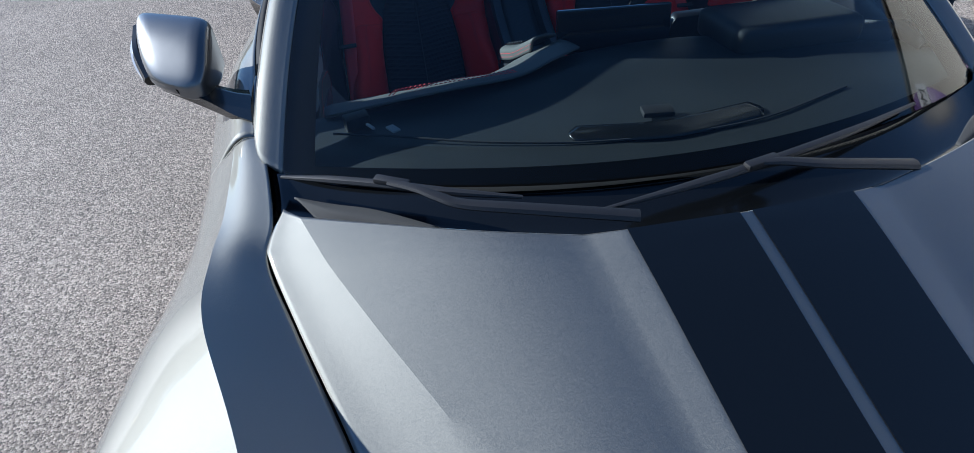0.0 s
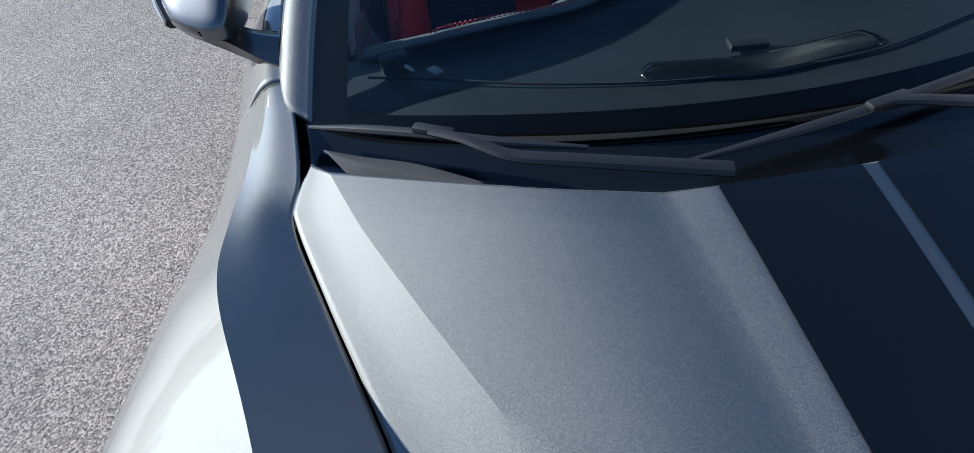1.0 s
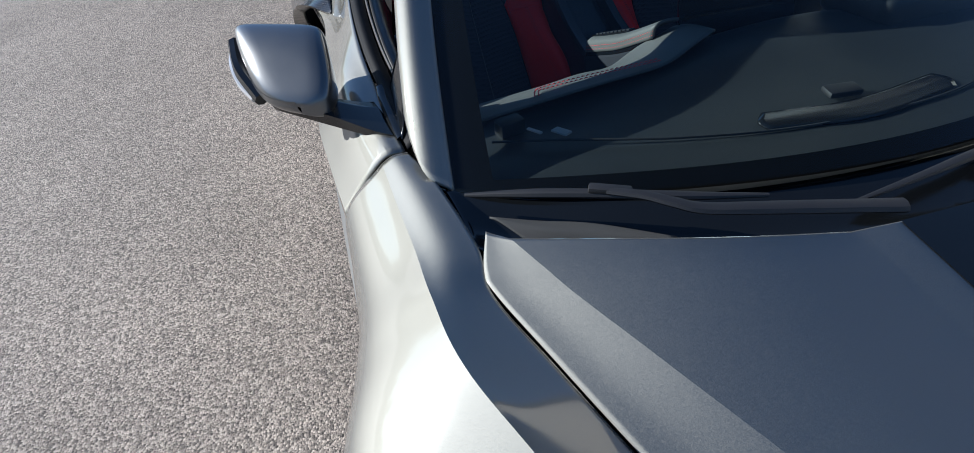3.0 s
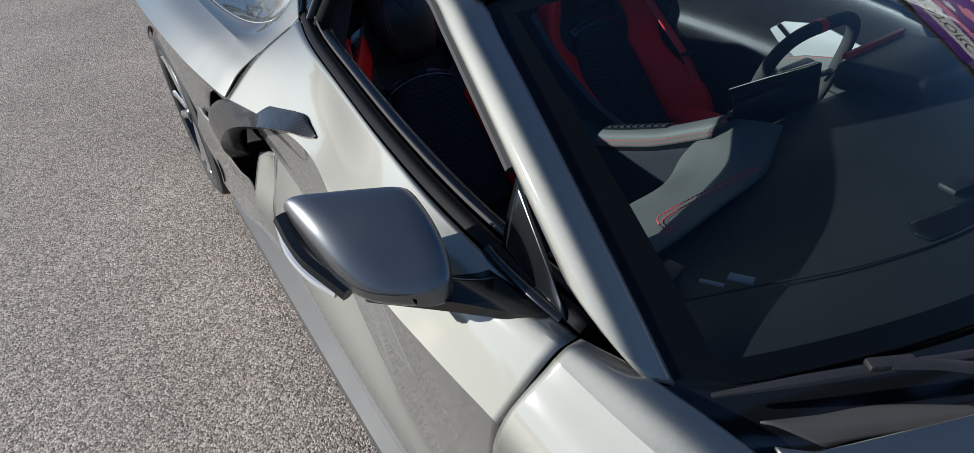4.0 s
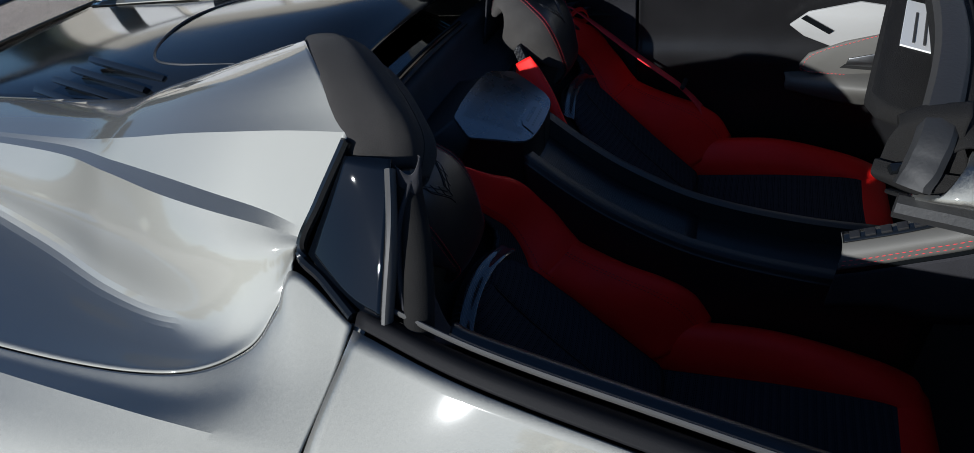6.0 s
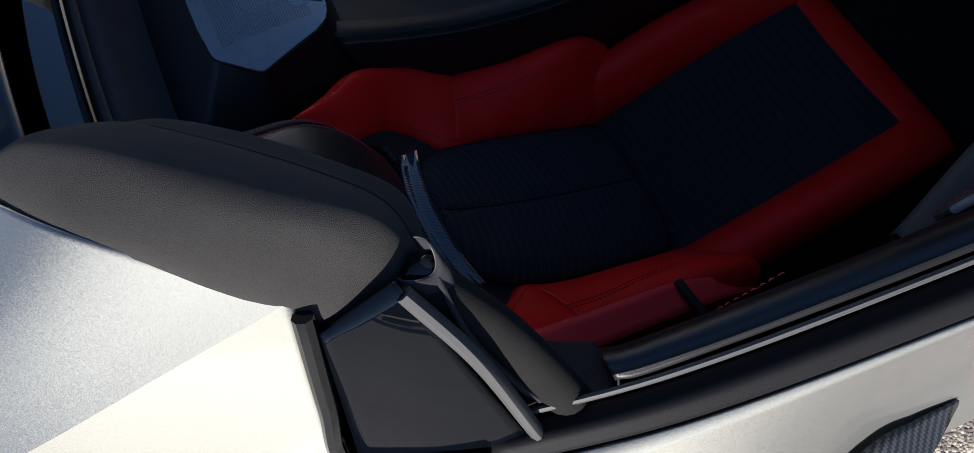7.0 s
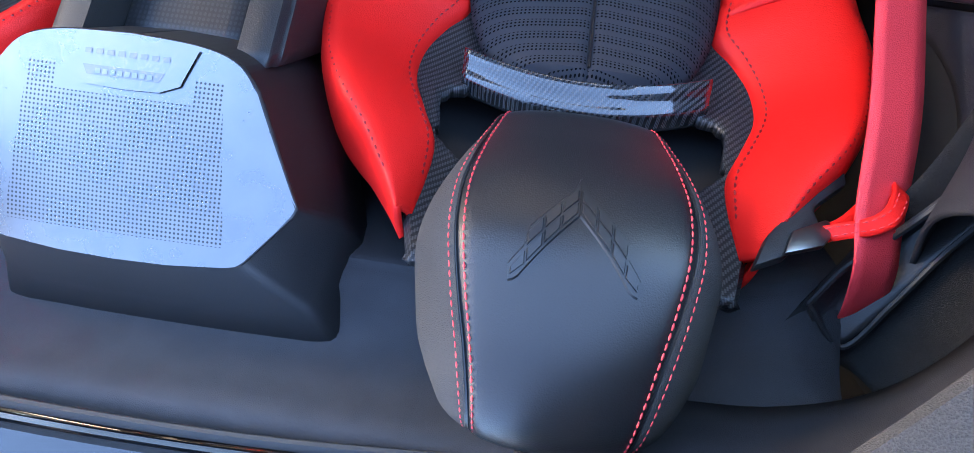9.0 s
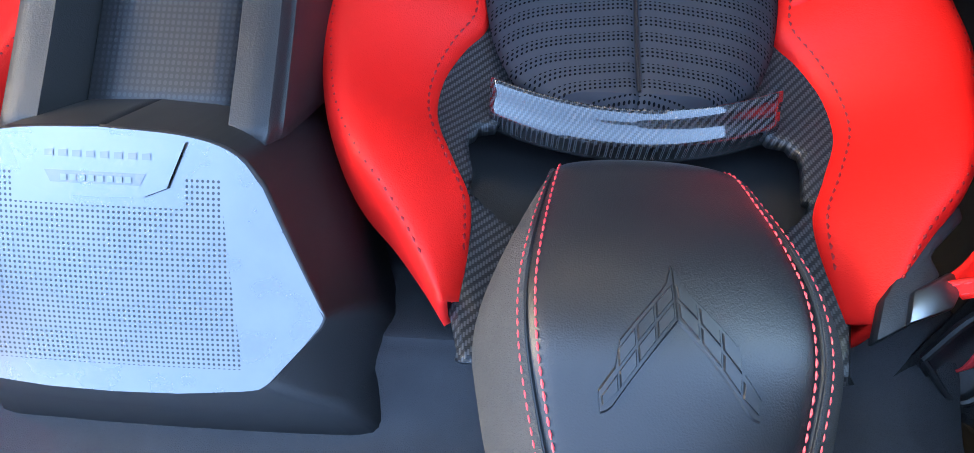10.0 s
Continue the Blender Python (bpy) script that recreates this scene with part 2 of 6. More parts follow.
GLASS_DK = mat("smoked_glass", (0.002, 0.003, 0.005), 0.015, spec=0.35, vary=0.05, rvary=0.02)
GLASS_GREEN = glass("green_glass", (0.45, 0.72, 0.70), 2.1)
SIGNAL = mat("clear_lens", (0.6, 0.6, 0.6), 0.12, 0.3, coat=1.0, vary=0.1)
WHITE = mat("white_label", (0.75, 0.75, 0.73), 0.6, vary=0.05)
SCREEN = mat("screen_black", (0.004, 0.004, 0.005), 0.1, coat=1.0, vary=0.05)
ASPHALT = asphalt()


# ---- building tools ----
def cr(points, n):
    """n places along a smooth curve through the points."""
    p = np.asarray(points, float)
    if len(p) == 2:
        return np.array([p[0] + (p[1] - p[0]) * t for t in np.linspace(0, 1, n)])
    ext = np.vstack([2 * p[0] - p[1], p, 2 * p[-1] - p[-2]])
    out = []
    for t in np.linspace(0, len(p) - 1, n):
        i = min(int(t), len(p) - 2)
        f = t - i
        a, b, c, d = ext[i : i + 4]
        out.append(0.5 * (2 * b + (c - a) * f + (2 * a - 5 * b + 4 * c - d) * f * f + (3 * b - a - 3 * c + d) * f**3))
    return np.array(out)


def loft(curves, nv=40, per=6, sharp=()):
    """A sheet through several curves; sharp: numbers of the curves at which it is creased."""
    rows = [cr(c, nv) for c in curves]
    cuts = [0, *[s for s in sharp], len(rows) - 1]
    cols = []
    for a, b in zip(cuts, cuts[1:]):
        seg = np.array(rows[a : b + 1])
        n = per * (b - a) + 1
        piece = np.stack([cr(seg[:, j], n) for j in range(nv)], 1)
        cols.append(piece if not cols else piece[1:])
    return np.concatenate(cols)


def sheet(v, outward=None, closed=False):
    """A mesh from a grid of places, its faces turned to outward."""
    bm = bmesh.new()
    r, c = v.shape[:2]
    vs = [[bm.verts.new(v[i, j]) for j in range(c)] for i in range(r)]
    for i in range(r if closed else r - 1):
        for j in range(c - 1):
            k = (i + 1) % r
            try:
                bm.faces.new((vs[i][j], vs[k][j], vs[k][j + 1], vs[i][j + 1]))
            except ValueError:
                pass
    bm.normal_update()
    if outward is not None:
        s = sum((f.normal * f.calc_area() for f in bm.faces), Vector())
        if s.dot(Vector(outward)) < 0:
            bmesh.ops.reverse_faces(bm, faces=bm.faces[:])
    return bm


def thing(name, label, category, group="", kind="", at=(0, 0, 0)):
    ob = new(name)
    ob.location = at
    return tagged(ob, label, category, group, kind)


def part(name, bm, material, parent, label="", solid=0.0, angle=40, offset=-1.0):
    """One mesh under a thing or a part."""
    me = bpy.data.meshes.new(name)
    bm.to_mesh(me)
    bm.free()
    me.materials.append(material)
    me.shade_smooth()
    me.set_sharp_from_angle(angle=radians(angle))
    ob = new(name, me)
    if parent is not None:
        ob.parent = parent
        ob.matrix_parent_inverse = Matrix.Translation(parent.location).inverted() if parent.parent is None else Matrix()
    if solid:
        md = ob.modifiers.new("thickness", "SOLIDIFY")
        md.thickness, md.offset, md.use_even_offset = solid, offset, False
    return tagged(ob, label)


def flip(points, s):
    """Curves given for the driver's side, put on side s."""
    return [[(x * s, y, z) for x, y, z in c] for c in points]


def tube(points, radius, n=40, sides=10, taper=None, flat=1.0, up=(0, 0, 1), cap=True):
    """A round or flattened bar along a curve."""
    p = cr(points, n)
    ring = []
    for i in range(n):
        d = Vector(p[min(i + 1, n - 1)] - p[max(i - 1, 0)]).normalized()
        a = d.cross(Vector(up))
        a = a.normalized() if a.length > 1e-4 else Vector((1, 0, 0))
        b = a.cross(d)
        k = radius * (taper(i / (n - 1)) if taper else 1)
        ring.append([np.array(Vector(p[i]) + a * k * math.cos(w) + b * k * flat * math.sin(w)) for w in np.linspace(0, 2 * math.pi, sides, endpoint=False)])
    bm = bmesh.new()
    vs = [[bm.verts.new(q) for q in r] for r in ring]
    for i in range(n - 1):
        for j in range(sides):
            k = (j + 1) % sides
            bm.faces.new((vs[i][j], vs[i][k], vs[i + 1][k], vs[i + 1][j]))
    if cap:
        bm.faces.new(list(reversed(vs[0]))), bm.faces.new(vs[-1])
    bmesh.ops.recalc_face_normals(bm, faces=bm.faces[:])
    return bm


def block(size, bevel=0.0, at=(0, 0, 0), turn=(0, 0, 0), seg=2):
    bm = bmesh.new()
    bmesh.ops.create_cube(bm, size=1)
    bmesh.ops.scale(bm, vec=size, verts=bm.verts[:])
    if bevel:
        bmesh.ops.bevel(bm, geom=bm.edges[:], offset=bevel, segments=seg, affect="EDGES", profile=0.6)
    bm.transform(pose(*at, *turn))
    return bm


def plate(outline, depth, bevel=0.0, m=None):
    """A flat plate from an outline in its own plane, thickened, with softened edges."""
    bm = bmesh.new()
    f = bm.faces.new([bm.verts.new((x, y, 0)) for x, y in outline])
    r = bmesh.ops.extrude_face_region(bm, geom=[f])
    bmesh.ops.translate(bm, vec=(0, 0, depth), verts=[g for g in r["geom"] if isinstance(g, bmesh.types.BMVert)])
    bmesh.ops.recalc_face_normals(bm, faces=bm.faces[:])
    if bevel:
        top = [e for e in bm.edges if len(e.link_faces) == 2 and e.calc_face_angle(0) > 0.9]
        bmesh.ops.bevel(bm, geom=top, offset=bevel, segments=2, affect="EDGES", profile=0.5)
    if m is not None:
        bm.transform(m)
    return bm


def turned(profile, sides=64, axis="X"):
    """A turned body from a profile of (radius, height), about x."""
    v = np.array([[(h, r * math.cos(w), r * math.sin(w)) for r, h in profile] for w in np.linspace(0, 2 * math.pi, sides, endpoint=False)])
    bm = sheet(v, closed=True)
    bmesh.ops.remove_doubles(bm, verts=bm.verts[:], dist=1e-5)
    bmesh.ops.recalc_face_normals(bm, faces=bm.faces[:])
    return bm


def stitches(points, length=0.006, gap=0.0035, radius=0.0009, up=(0, 0, 1)):
    """A row of separate threads along a seam."""
    p = cr(points, 300)
    d = np.r_[0, np.cumsum(np.linalg.norm(np.diff(p, axis=0), axis=1))]
    at = lambda s: Vector([np.interp(s, d, p[:, k]) for k in range(3)])  # noqa: E731
    bm = bmesh.new()
    s = 0.0
    while s + length < d[-1]:
        a, b = at(s), at(s + length)
        t = (b - a).normalized()
        u = Vector(up) - t * t.dot(Vector(up))
        u.normalize()
        w = t.cross(u) * radius
        u = u * radius
        mid = (a + b) / 2 + u * 0.7
        ring = lambda c, k: [bm.verts.new(c + w * k), bm.verts.new(c + u * k), bm.verts.new(c - w * k)]  # noqa: E731
        r = [ring(a, 0.4), ring(mid, 1.0), ring(b, 0.4)]
        for q in range(2):
            for j in range(2):
                bm.faces.new((r[q][j], r[q][j + 1], r[q + 1][j + 1], r[q + 1][j]))
        s += length + gap
    return bm


# ---- setting ----
ground_v = np.array([[(x, y, 0.0) for y in (-400, -30, -6, 0, 6, 30, 400)] for x in (-400, -30, -6, 0, 6, 30, 400)], float)
ground = part("ground", sheet(ground_v, (0, 0, 1)), ASPHALT, None)
tagged(ground, "coarse grey asphalt of a sunny car park", "asphalt", kind="structure")

# ---- the car ----
car = thing("sports_car", "silver open-top sports car with black stripes, parked on asphalt", "car")


def hood():
    c = [
        [(0.395, -0.70, 0.695), (0.50, -0.34, 0.772), (0.575, -0.07, 0.822), (0.650, 0.14, 0.858), (0.694, 0.27, 0.872), (0.698, 0.312, 0.876), (0.677, 0.375, 0.886)],
        [(0.23, -0.70, 0.715), (0.34, -0.34, 0.80), (0.44, -0.09, 0.840), (0.54, 0.10, 0.872), (0.60, 0.22, 0.884), (0.625, 0.28, 0.888), (0.650, 0.345, 0.890)],
        [(0.20, -0.70, 0.722), (0.27, -0.34, 0.806), (0.32, -0.10, 0.848), (0.36, 0.08, 0.880), (0.38, 0.17, 0.893), (0.39, 0.21, 0.897), (0.40, 0.243, 0.899)],
        [(0.145, -0.70, 0.724), (0.18, -0.34, 0.808), (0.205, -0.11, 0.849), (0.225, 0.06, 0.880), (0.233, 0.13, 0.891), (0.237, 0.165, 0.895), (0.24, 0.194, 0.898)],
        [(0.11, -0.70, 0.732), (0.142, -0.34, 0.816), (0.158, -0.11, 0.857), (0.17, 0.06, 0.888), (0.175, 0.13, 0.899), (0.177, 0.16, 0.903), (0.178, 0.182, 0.906)],
        [(0.0, -0.70, 0.735), (0.0, -0.34, 0.820), (0.0, -0.11, 0.861), (0.0, 0.06, 0.892), (0.0, 0.13, 0.903), (0.0, 0.155, 0.907), (0.0, 0.175, 0.909)],
    ]
    dip = [tuple(0.58 * p + 0.42 * q - (0.025 * abs(a[0] - b[0]) if k == 2 else 0) for k, (p, q) in enumerate(zip(a, b))) for a, b in zip(c[0], c[1])]
    full = [c[0], dip, *c[1:]]
    left, right = flip(full, 1), flip(full, -1)[::-1][1:]
    v = loft(left + right, 60, 5, (2, 4, 5, 7, 8, 10))
    h = part("hood", sheet(v, (0, 0, 1)), PAINT, car, "silver metallic closed front hood", 0.006, 9)
    for s in (-1, 1):
        strip = [[(x * s, y, z + 0.0012) for x, y, z in k] for k in (c[4], [(0.010, y, z) for _, y, z in c[5]])]
        part("stripe", sheet(loft(strip, 60, 6), (0, 0, 1)), STRIPE, h, "gloss black stripe")
    return h


def fenders():
    c = [
        [(0.398, -0.70, 0.693), (0.503, -0.34, 0.771), (0.578, -0.07, 0.821), (0.6535, 0.14, 0.857), (0.698, 0.274, 0.871), (0.694, 0.36, 0.880), (0.716, 0.52, 0.880), (0.742, 0.622, 0.8755)],
        [(0.55, -0.70, 0.76), (0.625, -0.34, 0.855), (0.698, -0.045, 0.900), (0.762, 0.15, 0.905), (0.775, 0.28, 0.890), (0.777, 0.39, 0.872), (0.783, 0.51, 0.863), (0.788, 0.624, 0.863)],
        [(0.82, -0.70, 0.67), (0.885, -0.34, 0.755), (0.915, -0.05, 0.795), (0.905, 0.17, 0.790), (0.882, 0.30, 0.780), (0.868, 0.41, 0.772), (0.868, 0.53, 0.767), (0.870, 0.634, 0.765)],
        [(0.89, -0.70, 0.55), (0.935, -0.34, 0.64), (0.955, -0.05, 0.70), (0.955, 0.17, 0.66), (0.935, 0.30, 0.60), (0.908, 0.41, 0.575), (0.890, 0.53, 0.578), (0.882, 0.647, 0.58)],
        [(0.88, -0.70, 0.36), (0.935, -0.36, 0.45), (0.955, -0.05, 0.685), (0.955, 0.20, 0.60), (0.94, 0.34, 0.38), (0.925, 0.42, 0.26), (0.91, 0.53, 0.22), (0.90, 0.66, 0.21)],
    ]
    bulge = (0, 0, 0, 0.001, 0.004, 0.007, 0.008, 0.006)
    c.insert(1, [(0.45 * p[0] + 0.55 * q[0], (p[1] + q[1]) / 2, 0.45 * p[2] + 0.55 * q[2] + k) for p, q, k in zip(c[0], c[1], bulge)])
    for s in (-1, 1):
        part("front_fender", sheet(loft(flip(c, s), 70, 8, (2,)), (s, 0, 0.4)), PAINT, car, solid=0.004, angle=12)


def doors():
    c = [
        [(0.745, 0.628, 0.875), (0.758, 0.80, 0.886), (0.768, 0.97, 0.905), (0.764, 1.17, 0.924), (0.742, 1.42, 0.938), (0.715, 1.64, 0.945), (0.680, 1.795, 0.953)],
        [(0.790, 0.628, 0.866), (0.812, 0.80, 0.867), (0.824, 0.97, 0.865), (0.806, 1.17, 0.857), (0.781, 1.42, 0.852), (0.790, 1.64, 0.863), (0.806, 1.814, 0.876)],
        [(0.870, 0.637, 0.765), (0.884, 0.80, 0.765), (0.892, 0.97, 0.768), (0.870, 1.17, 0.775), (0.832, 1.42, 0.785), (0.852, 1.62, 0.786), (0.905, 1.824, 0.785)],
        [(0.882, 0.650, 0.58), (0.880, 0.80, 0.58), (0.875, 0.97, 0.59), (0.852, 1.17, 0.62), (0.820, 1.42, 0.68), (0.832, 1.62, 0.715), (0.872, 1.822, 0.74)],
        [(0.89, 0.655, 0.42), (0.89, 0.80, 0.42), (0.882, 0.97, 0.43), (0.862, 1.17, 0.46), (0.835, 1.42, 0.52), (0.825, 1.62, 0.56), (0.826, 1.822, 0.58)],
        [(0.902, 0.66, 0.33), (0.908, 0.80, 0.33), (0.908, 0.97, 0.33), (0.905, 1.17, 0.33), (0.90, 1.42, 0.335), (0.892, 1.62, 0.35), (0.880, 1.822, 0.37)],
        [(0.895, 0.665, 0.22), (0.90, 0.80, 0.22), (0.90, 0.97, 0.22), (0.90, 1.17, 0.22), (0.895, 1.42, 0.22), (0.89, 1.62, 0.22), (0.885, 1.822, 0.22)],
    ]
    for s in (-1, 1):
        d = part("door", sheet(loft(flip(c, s), 60, 7, (2, 3, 4)), (s, 0, 0.3)), PAINT, car, "closed silver door", 0.005, 14)
        # belt: black weatherstrip, then a grey lip, then the inner roll
        belt = [(x - 0.004, y, z + 0.003) for x, y, z in c[0]]
        inn = [(x - 0.035, y, z + 0.004) for x, y, z in c[0]]
        part("weatherstrip", sheet(loft(flip([belt, [(x - 0.018, y, z + 0.012) for x, y, z in c[0]], inn], s), 60, 5), (0, 0, 1)), COWL, d, "black window weatherstrip", 0.004)
        part("belt_lip", tube(flip([[(x - 0.040, y, z + 0.013) for x, y, z in c[0][1:]]], s)[0], 0.003, 60, 8, flat=1.4), SEAL, d, "grey rubber lip")
        roll = [[(x - 0.046, y, z + 0.002) for x, y, z in c[0]], [(x - 0.062, y, z + 0.006) for x, y, z in c[0]], [(x - 0.074, y, z - 0.012) for x, y, z in c[0]], [(x - 0.078, y, z - 0.07) for x, y, z in c[0]],
                [(x - 0.070, y, z - 0.20) for x, y, z in c[0]], [(x - 0.085, y, z - 0.27) for x, y, z in c[0]], [(x - 0.07, y, z - 0.36) for x, y, z in c[0]], [(x - 0.06, y, z - 0.60) for x, y, z in c[0]]]
        roll = [[*r[:6], tuple(np.array(r[5]) * 0.72 + np.array(r[6]) * 0.28)] for r in roll]
        part("door_trim", sheet(loft(flip(roll, s), 40, 5), (-s, 0, 0.4)), LEATHER, d, "black leather inner door trim", 0.004)
        # the sill's dark grey stands for silver lying in shade
        part("sill", sheet(loft(flip([[(0.872, 0.40, 0.240), (0.880, 1.2, 0.240), (0.872, 2.25, 0.240)], [(0.928, 0.42, 0.205), (0.936, 1.2, 0.198), (0.932, 2.25, 0.205)], [(0.928, 0.42, 0.16), (0.936, 1.2, 0.15), (0.932, 2.25, 0.16)], [(0.85, 0.42, 0.12), (0.86, 1.2, 0.12), (0.86, 2.25, 0.12)]], s), 30, 5, (1, 2)), (s, 0, 0.3)), SEAL, car, "rocker sill with its shade in a dark grey colour", 0.004)


DECK_EDGE = [(0.634, 1.898, 0.988), (0.670, 1.916, 0.948), (0.714, 1.951, 0.909), (0.762, 2.04, 0.897), (0.787, 2.25, 0.894), (0.797, 2.60, 0.906), (0.784, 3.00, 0.921), (0.752, 3.34, 0.921)]


def quarters():
    c = [
        [(0.676, 1.7992, 0.956), *[(x + 0.0035, y - 0.001, z - 0.001) for x, y, z in DECK_EDGE]],
        [(0.722, 1.8055, 0.923), (0.728, 1.850, 0.921), (0.744, 1.893, 0.909), (0.766, 1.945, 0.895), (0.791, 2.04, 0.890), (0.806, 2.26, 0.891), (0.812, 2.61, 0.902), (0.799, 3.00, 0.911), (0.765, 3.365, 0.902)],
        [(0.8075, 1.8178, 0.8765), (0.810, 1.86, 0.881), (0.813, 1.91, 0.885), (0.817, 1.97, 0.889), (0.821, 2.06, 0.892), (0.826, 2.30, 0.896), (0.828, 2.62, 0.905), (0.814, 3.00, 0.906), (0.775, 3.37, 0.886)],
        [(0.908, 1.8282, 0.787), (0.918, 1.87, 0.792), (0.925, 1.92, 0.796), (0.935, 1.99, 0.802), (0.948, 2.10, 0.812), (0.962, 2.32, 0.825), (0.968, 2.65, 0.83), (0.952, 3.02, 0.82), (0.885, 3.38, 0.79)],
        [(0.885, 1.8275, 0.757), (0.893, 1.88, 0.757), (0.905, 1.94, 0.752), (0.918, 2.04, 0.745), (0.931, 2.18, 0.735), (0.948, 2.36, 0.735), (0.954, 2.68, 0.745), (0.955, 3.05, 0.70), (0.89, 3.39, 0.60)],
        [(0.875, 1.8265, 0.74), (0.884, 1.88, 0.735), (0.896, 1.95, 0.725), (0.908, 2.07, 0.70), (0.928, 2.25, 0.50), (0.942, 2.42, 0.60), (0.948, 2.72, 0.712), (0.948, 3.03, 0.57), (0.90, 3.40, 0.42)],
    ]
    c.insert(3, [tuple((np.array(p) + np.array(q)) / 2 + np.array([0.004, 0, 0.008])) for p, q in zip(c[2], c[3])])
    low = [
        [(0.930, 2.10, 0.60), (0.938, 2.16, 0.60), (0.940, 2.22, 0.60), (0.952, 2.30, 0.50)],
        [(0.928, 2.06, 0.53), (0.934, 2.13, 0.53), (0.931, 2.20, 0.52), (0.948, 2.32, 0.44)],
        [(0.910, 1.99, 0.465), (0.918, 2.09, 0.44), (0.914, 2.19, 0.42), (0.938, 2.35, 0.36)],
        [(0.892, 1.95, 0.42), (0.896, 2.04, 0.34), (0.908, 2.17, 0.32), (0.928, 2.36, 0.28)],
        [(0.892, 1.93, 0.212), (0.908, 2.02, 0.208), (0.922, 2.14, 0.205), (0.930, 2.38, 0.205)],
    ]
    front = [
        [(0.826, 1.828, 0.585), (0.83, 1.88, 0.565), (0.845, 1.945, 0.535)],
        [(0.845, 1.828, 0.50), (0.855, 1.88, 0.49), (0.868, 1.95, 0.475)],
        [(0.880, 1.828, 0.37), (0.89, 1.88, 0.37), (0.90, 1.95, 0.37)],
        [(0.887, 1.828, 0.22), (0.895, 1.88, 0.22), (0.905, 1.98, 0.22)],
    ]
    for s in (-1, 1):
        q = part("rear_quarter", sheet(loft(flip(c, s), 90, 8, (2, 4, 5)), (s, 0, 0.4)), PAINT, car, solid=0.004, angle=14)
        part("intake_panel", sheet(loft(flip(low, s), 30, 6), (s, 0, 0.1)), PAINT, q, solid=0.004)
        part("intake_front_panel", sheet(loft(flip(front, s), 16, 6), (s, 0, 0.1)), PAINT, q, solid=0.004)
        jamb = [[(0.668, 1.797 + k, 0.949), (0.716, 1.803 + k, 0.916), (0.801, 1.816 + k, 0.867), (0.856, 1.823 + k, 0.829), (0.896, 1.827 + k, 0.782), (0.874, 1.826 + k, 0.752)] for k in (-0.012, 0.012)]
        part("door_jamb", sheet(loft(flip(jamb, s), 40, 2), (s, 0, 0.4)), PAINT, q, "silver door jamb in the gap", 0.002)
        # the duct behind the opening, near-black for the shade inside
        part("duct", sheet(loft(flip([[(0.80, 1.70, 0.76), (0.86, 2.0, 0.745), (0.90, 2.12, 0.71)], [(0.70, 1.85, 0.70), (0.72, 2.1, 0.66), (0.80, 2.25, 0.62)], [(0.70, 1.85, 0.5), (0.72, 2.1, 0.45), (0.82, 2.25, 0.42)], [(0.82, 1.85, 0.36), (0.86, 2.0, 0.36), (0.90, 2.1, 0.38)]], s), 20, 4), (s, 0, 0)), DARK, q, "air duct in near-black for its inner shade")
        # carbon blade over the intake: a long arm that hooks down behind it
        a = [(0.806, 1.430, 0.822), (0.803, 1.475, 0.832), (0.803, 1.520, 0.840), (0.830, 1.624, 0.819), (0.860, 1.756, 0.787), (0.899, 1.896, 0.750), (0.918, 1.985, 0.708), (0.934, 2.055, 0.650), (0.936, 2.090, 0.585), (0.922, 2.085, 0.53)]
        b = [(0.810, 1.432, 0.818), (0.835, 1.475, 0.816), (0.856, 1.520, 0.814), (0.889, 1.624, 0.785), (0.909, 1.745, 0.737), (0.924, 1.832, 0.694), (0.934, 1.905, 0.645), (0.938, 1.965, 0.595), (0.934, 2.005, 0.545), (0.918, 2.02, 0.50)]
        d = [(0.804, 1.436, 0.812), (0.826, 1.475, 0.806), (0.842, 1.520, 0.802), (0.862, 1.624, 0.770), (0.878, 1.745, 0.720), (0.888, 1.832, 0.680), (0.890, 1.90, 0.632), (0.885, 1.955, 0.585), (0.878, 1.99, 0.540), (0.866, 2.0, 0.50)]
        part("intake_blade", sheet(loft(flip([a, b, d], s), 60, 6, (1,)), (s, 0, 0.3)), CARBON_BLADE, q, "glossy carbon fibre intake blade", 0.004)


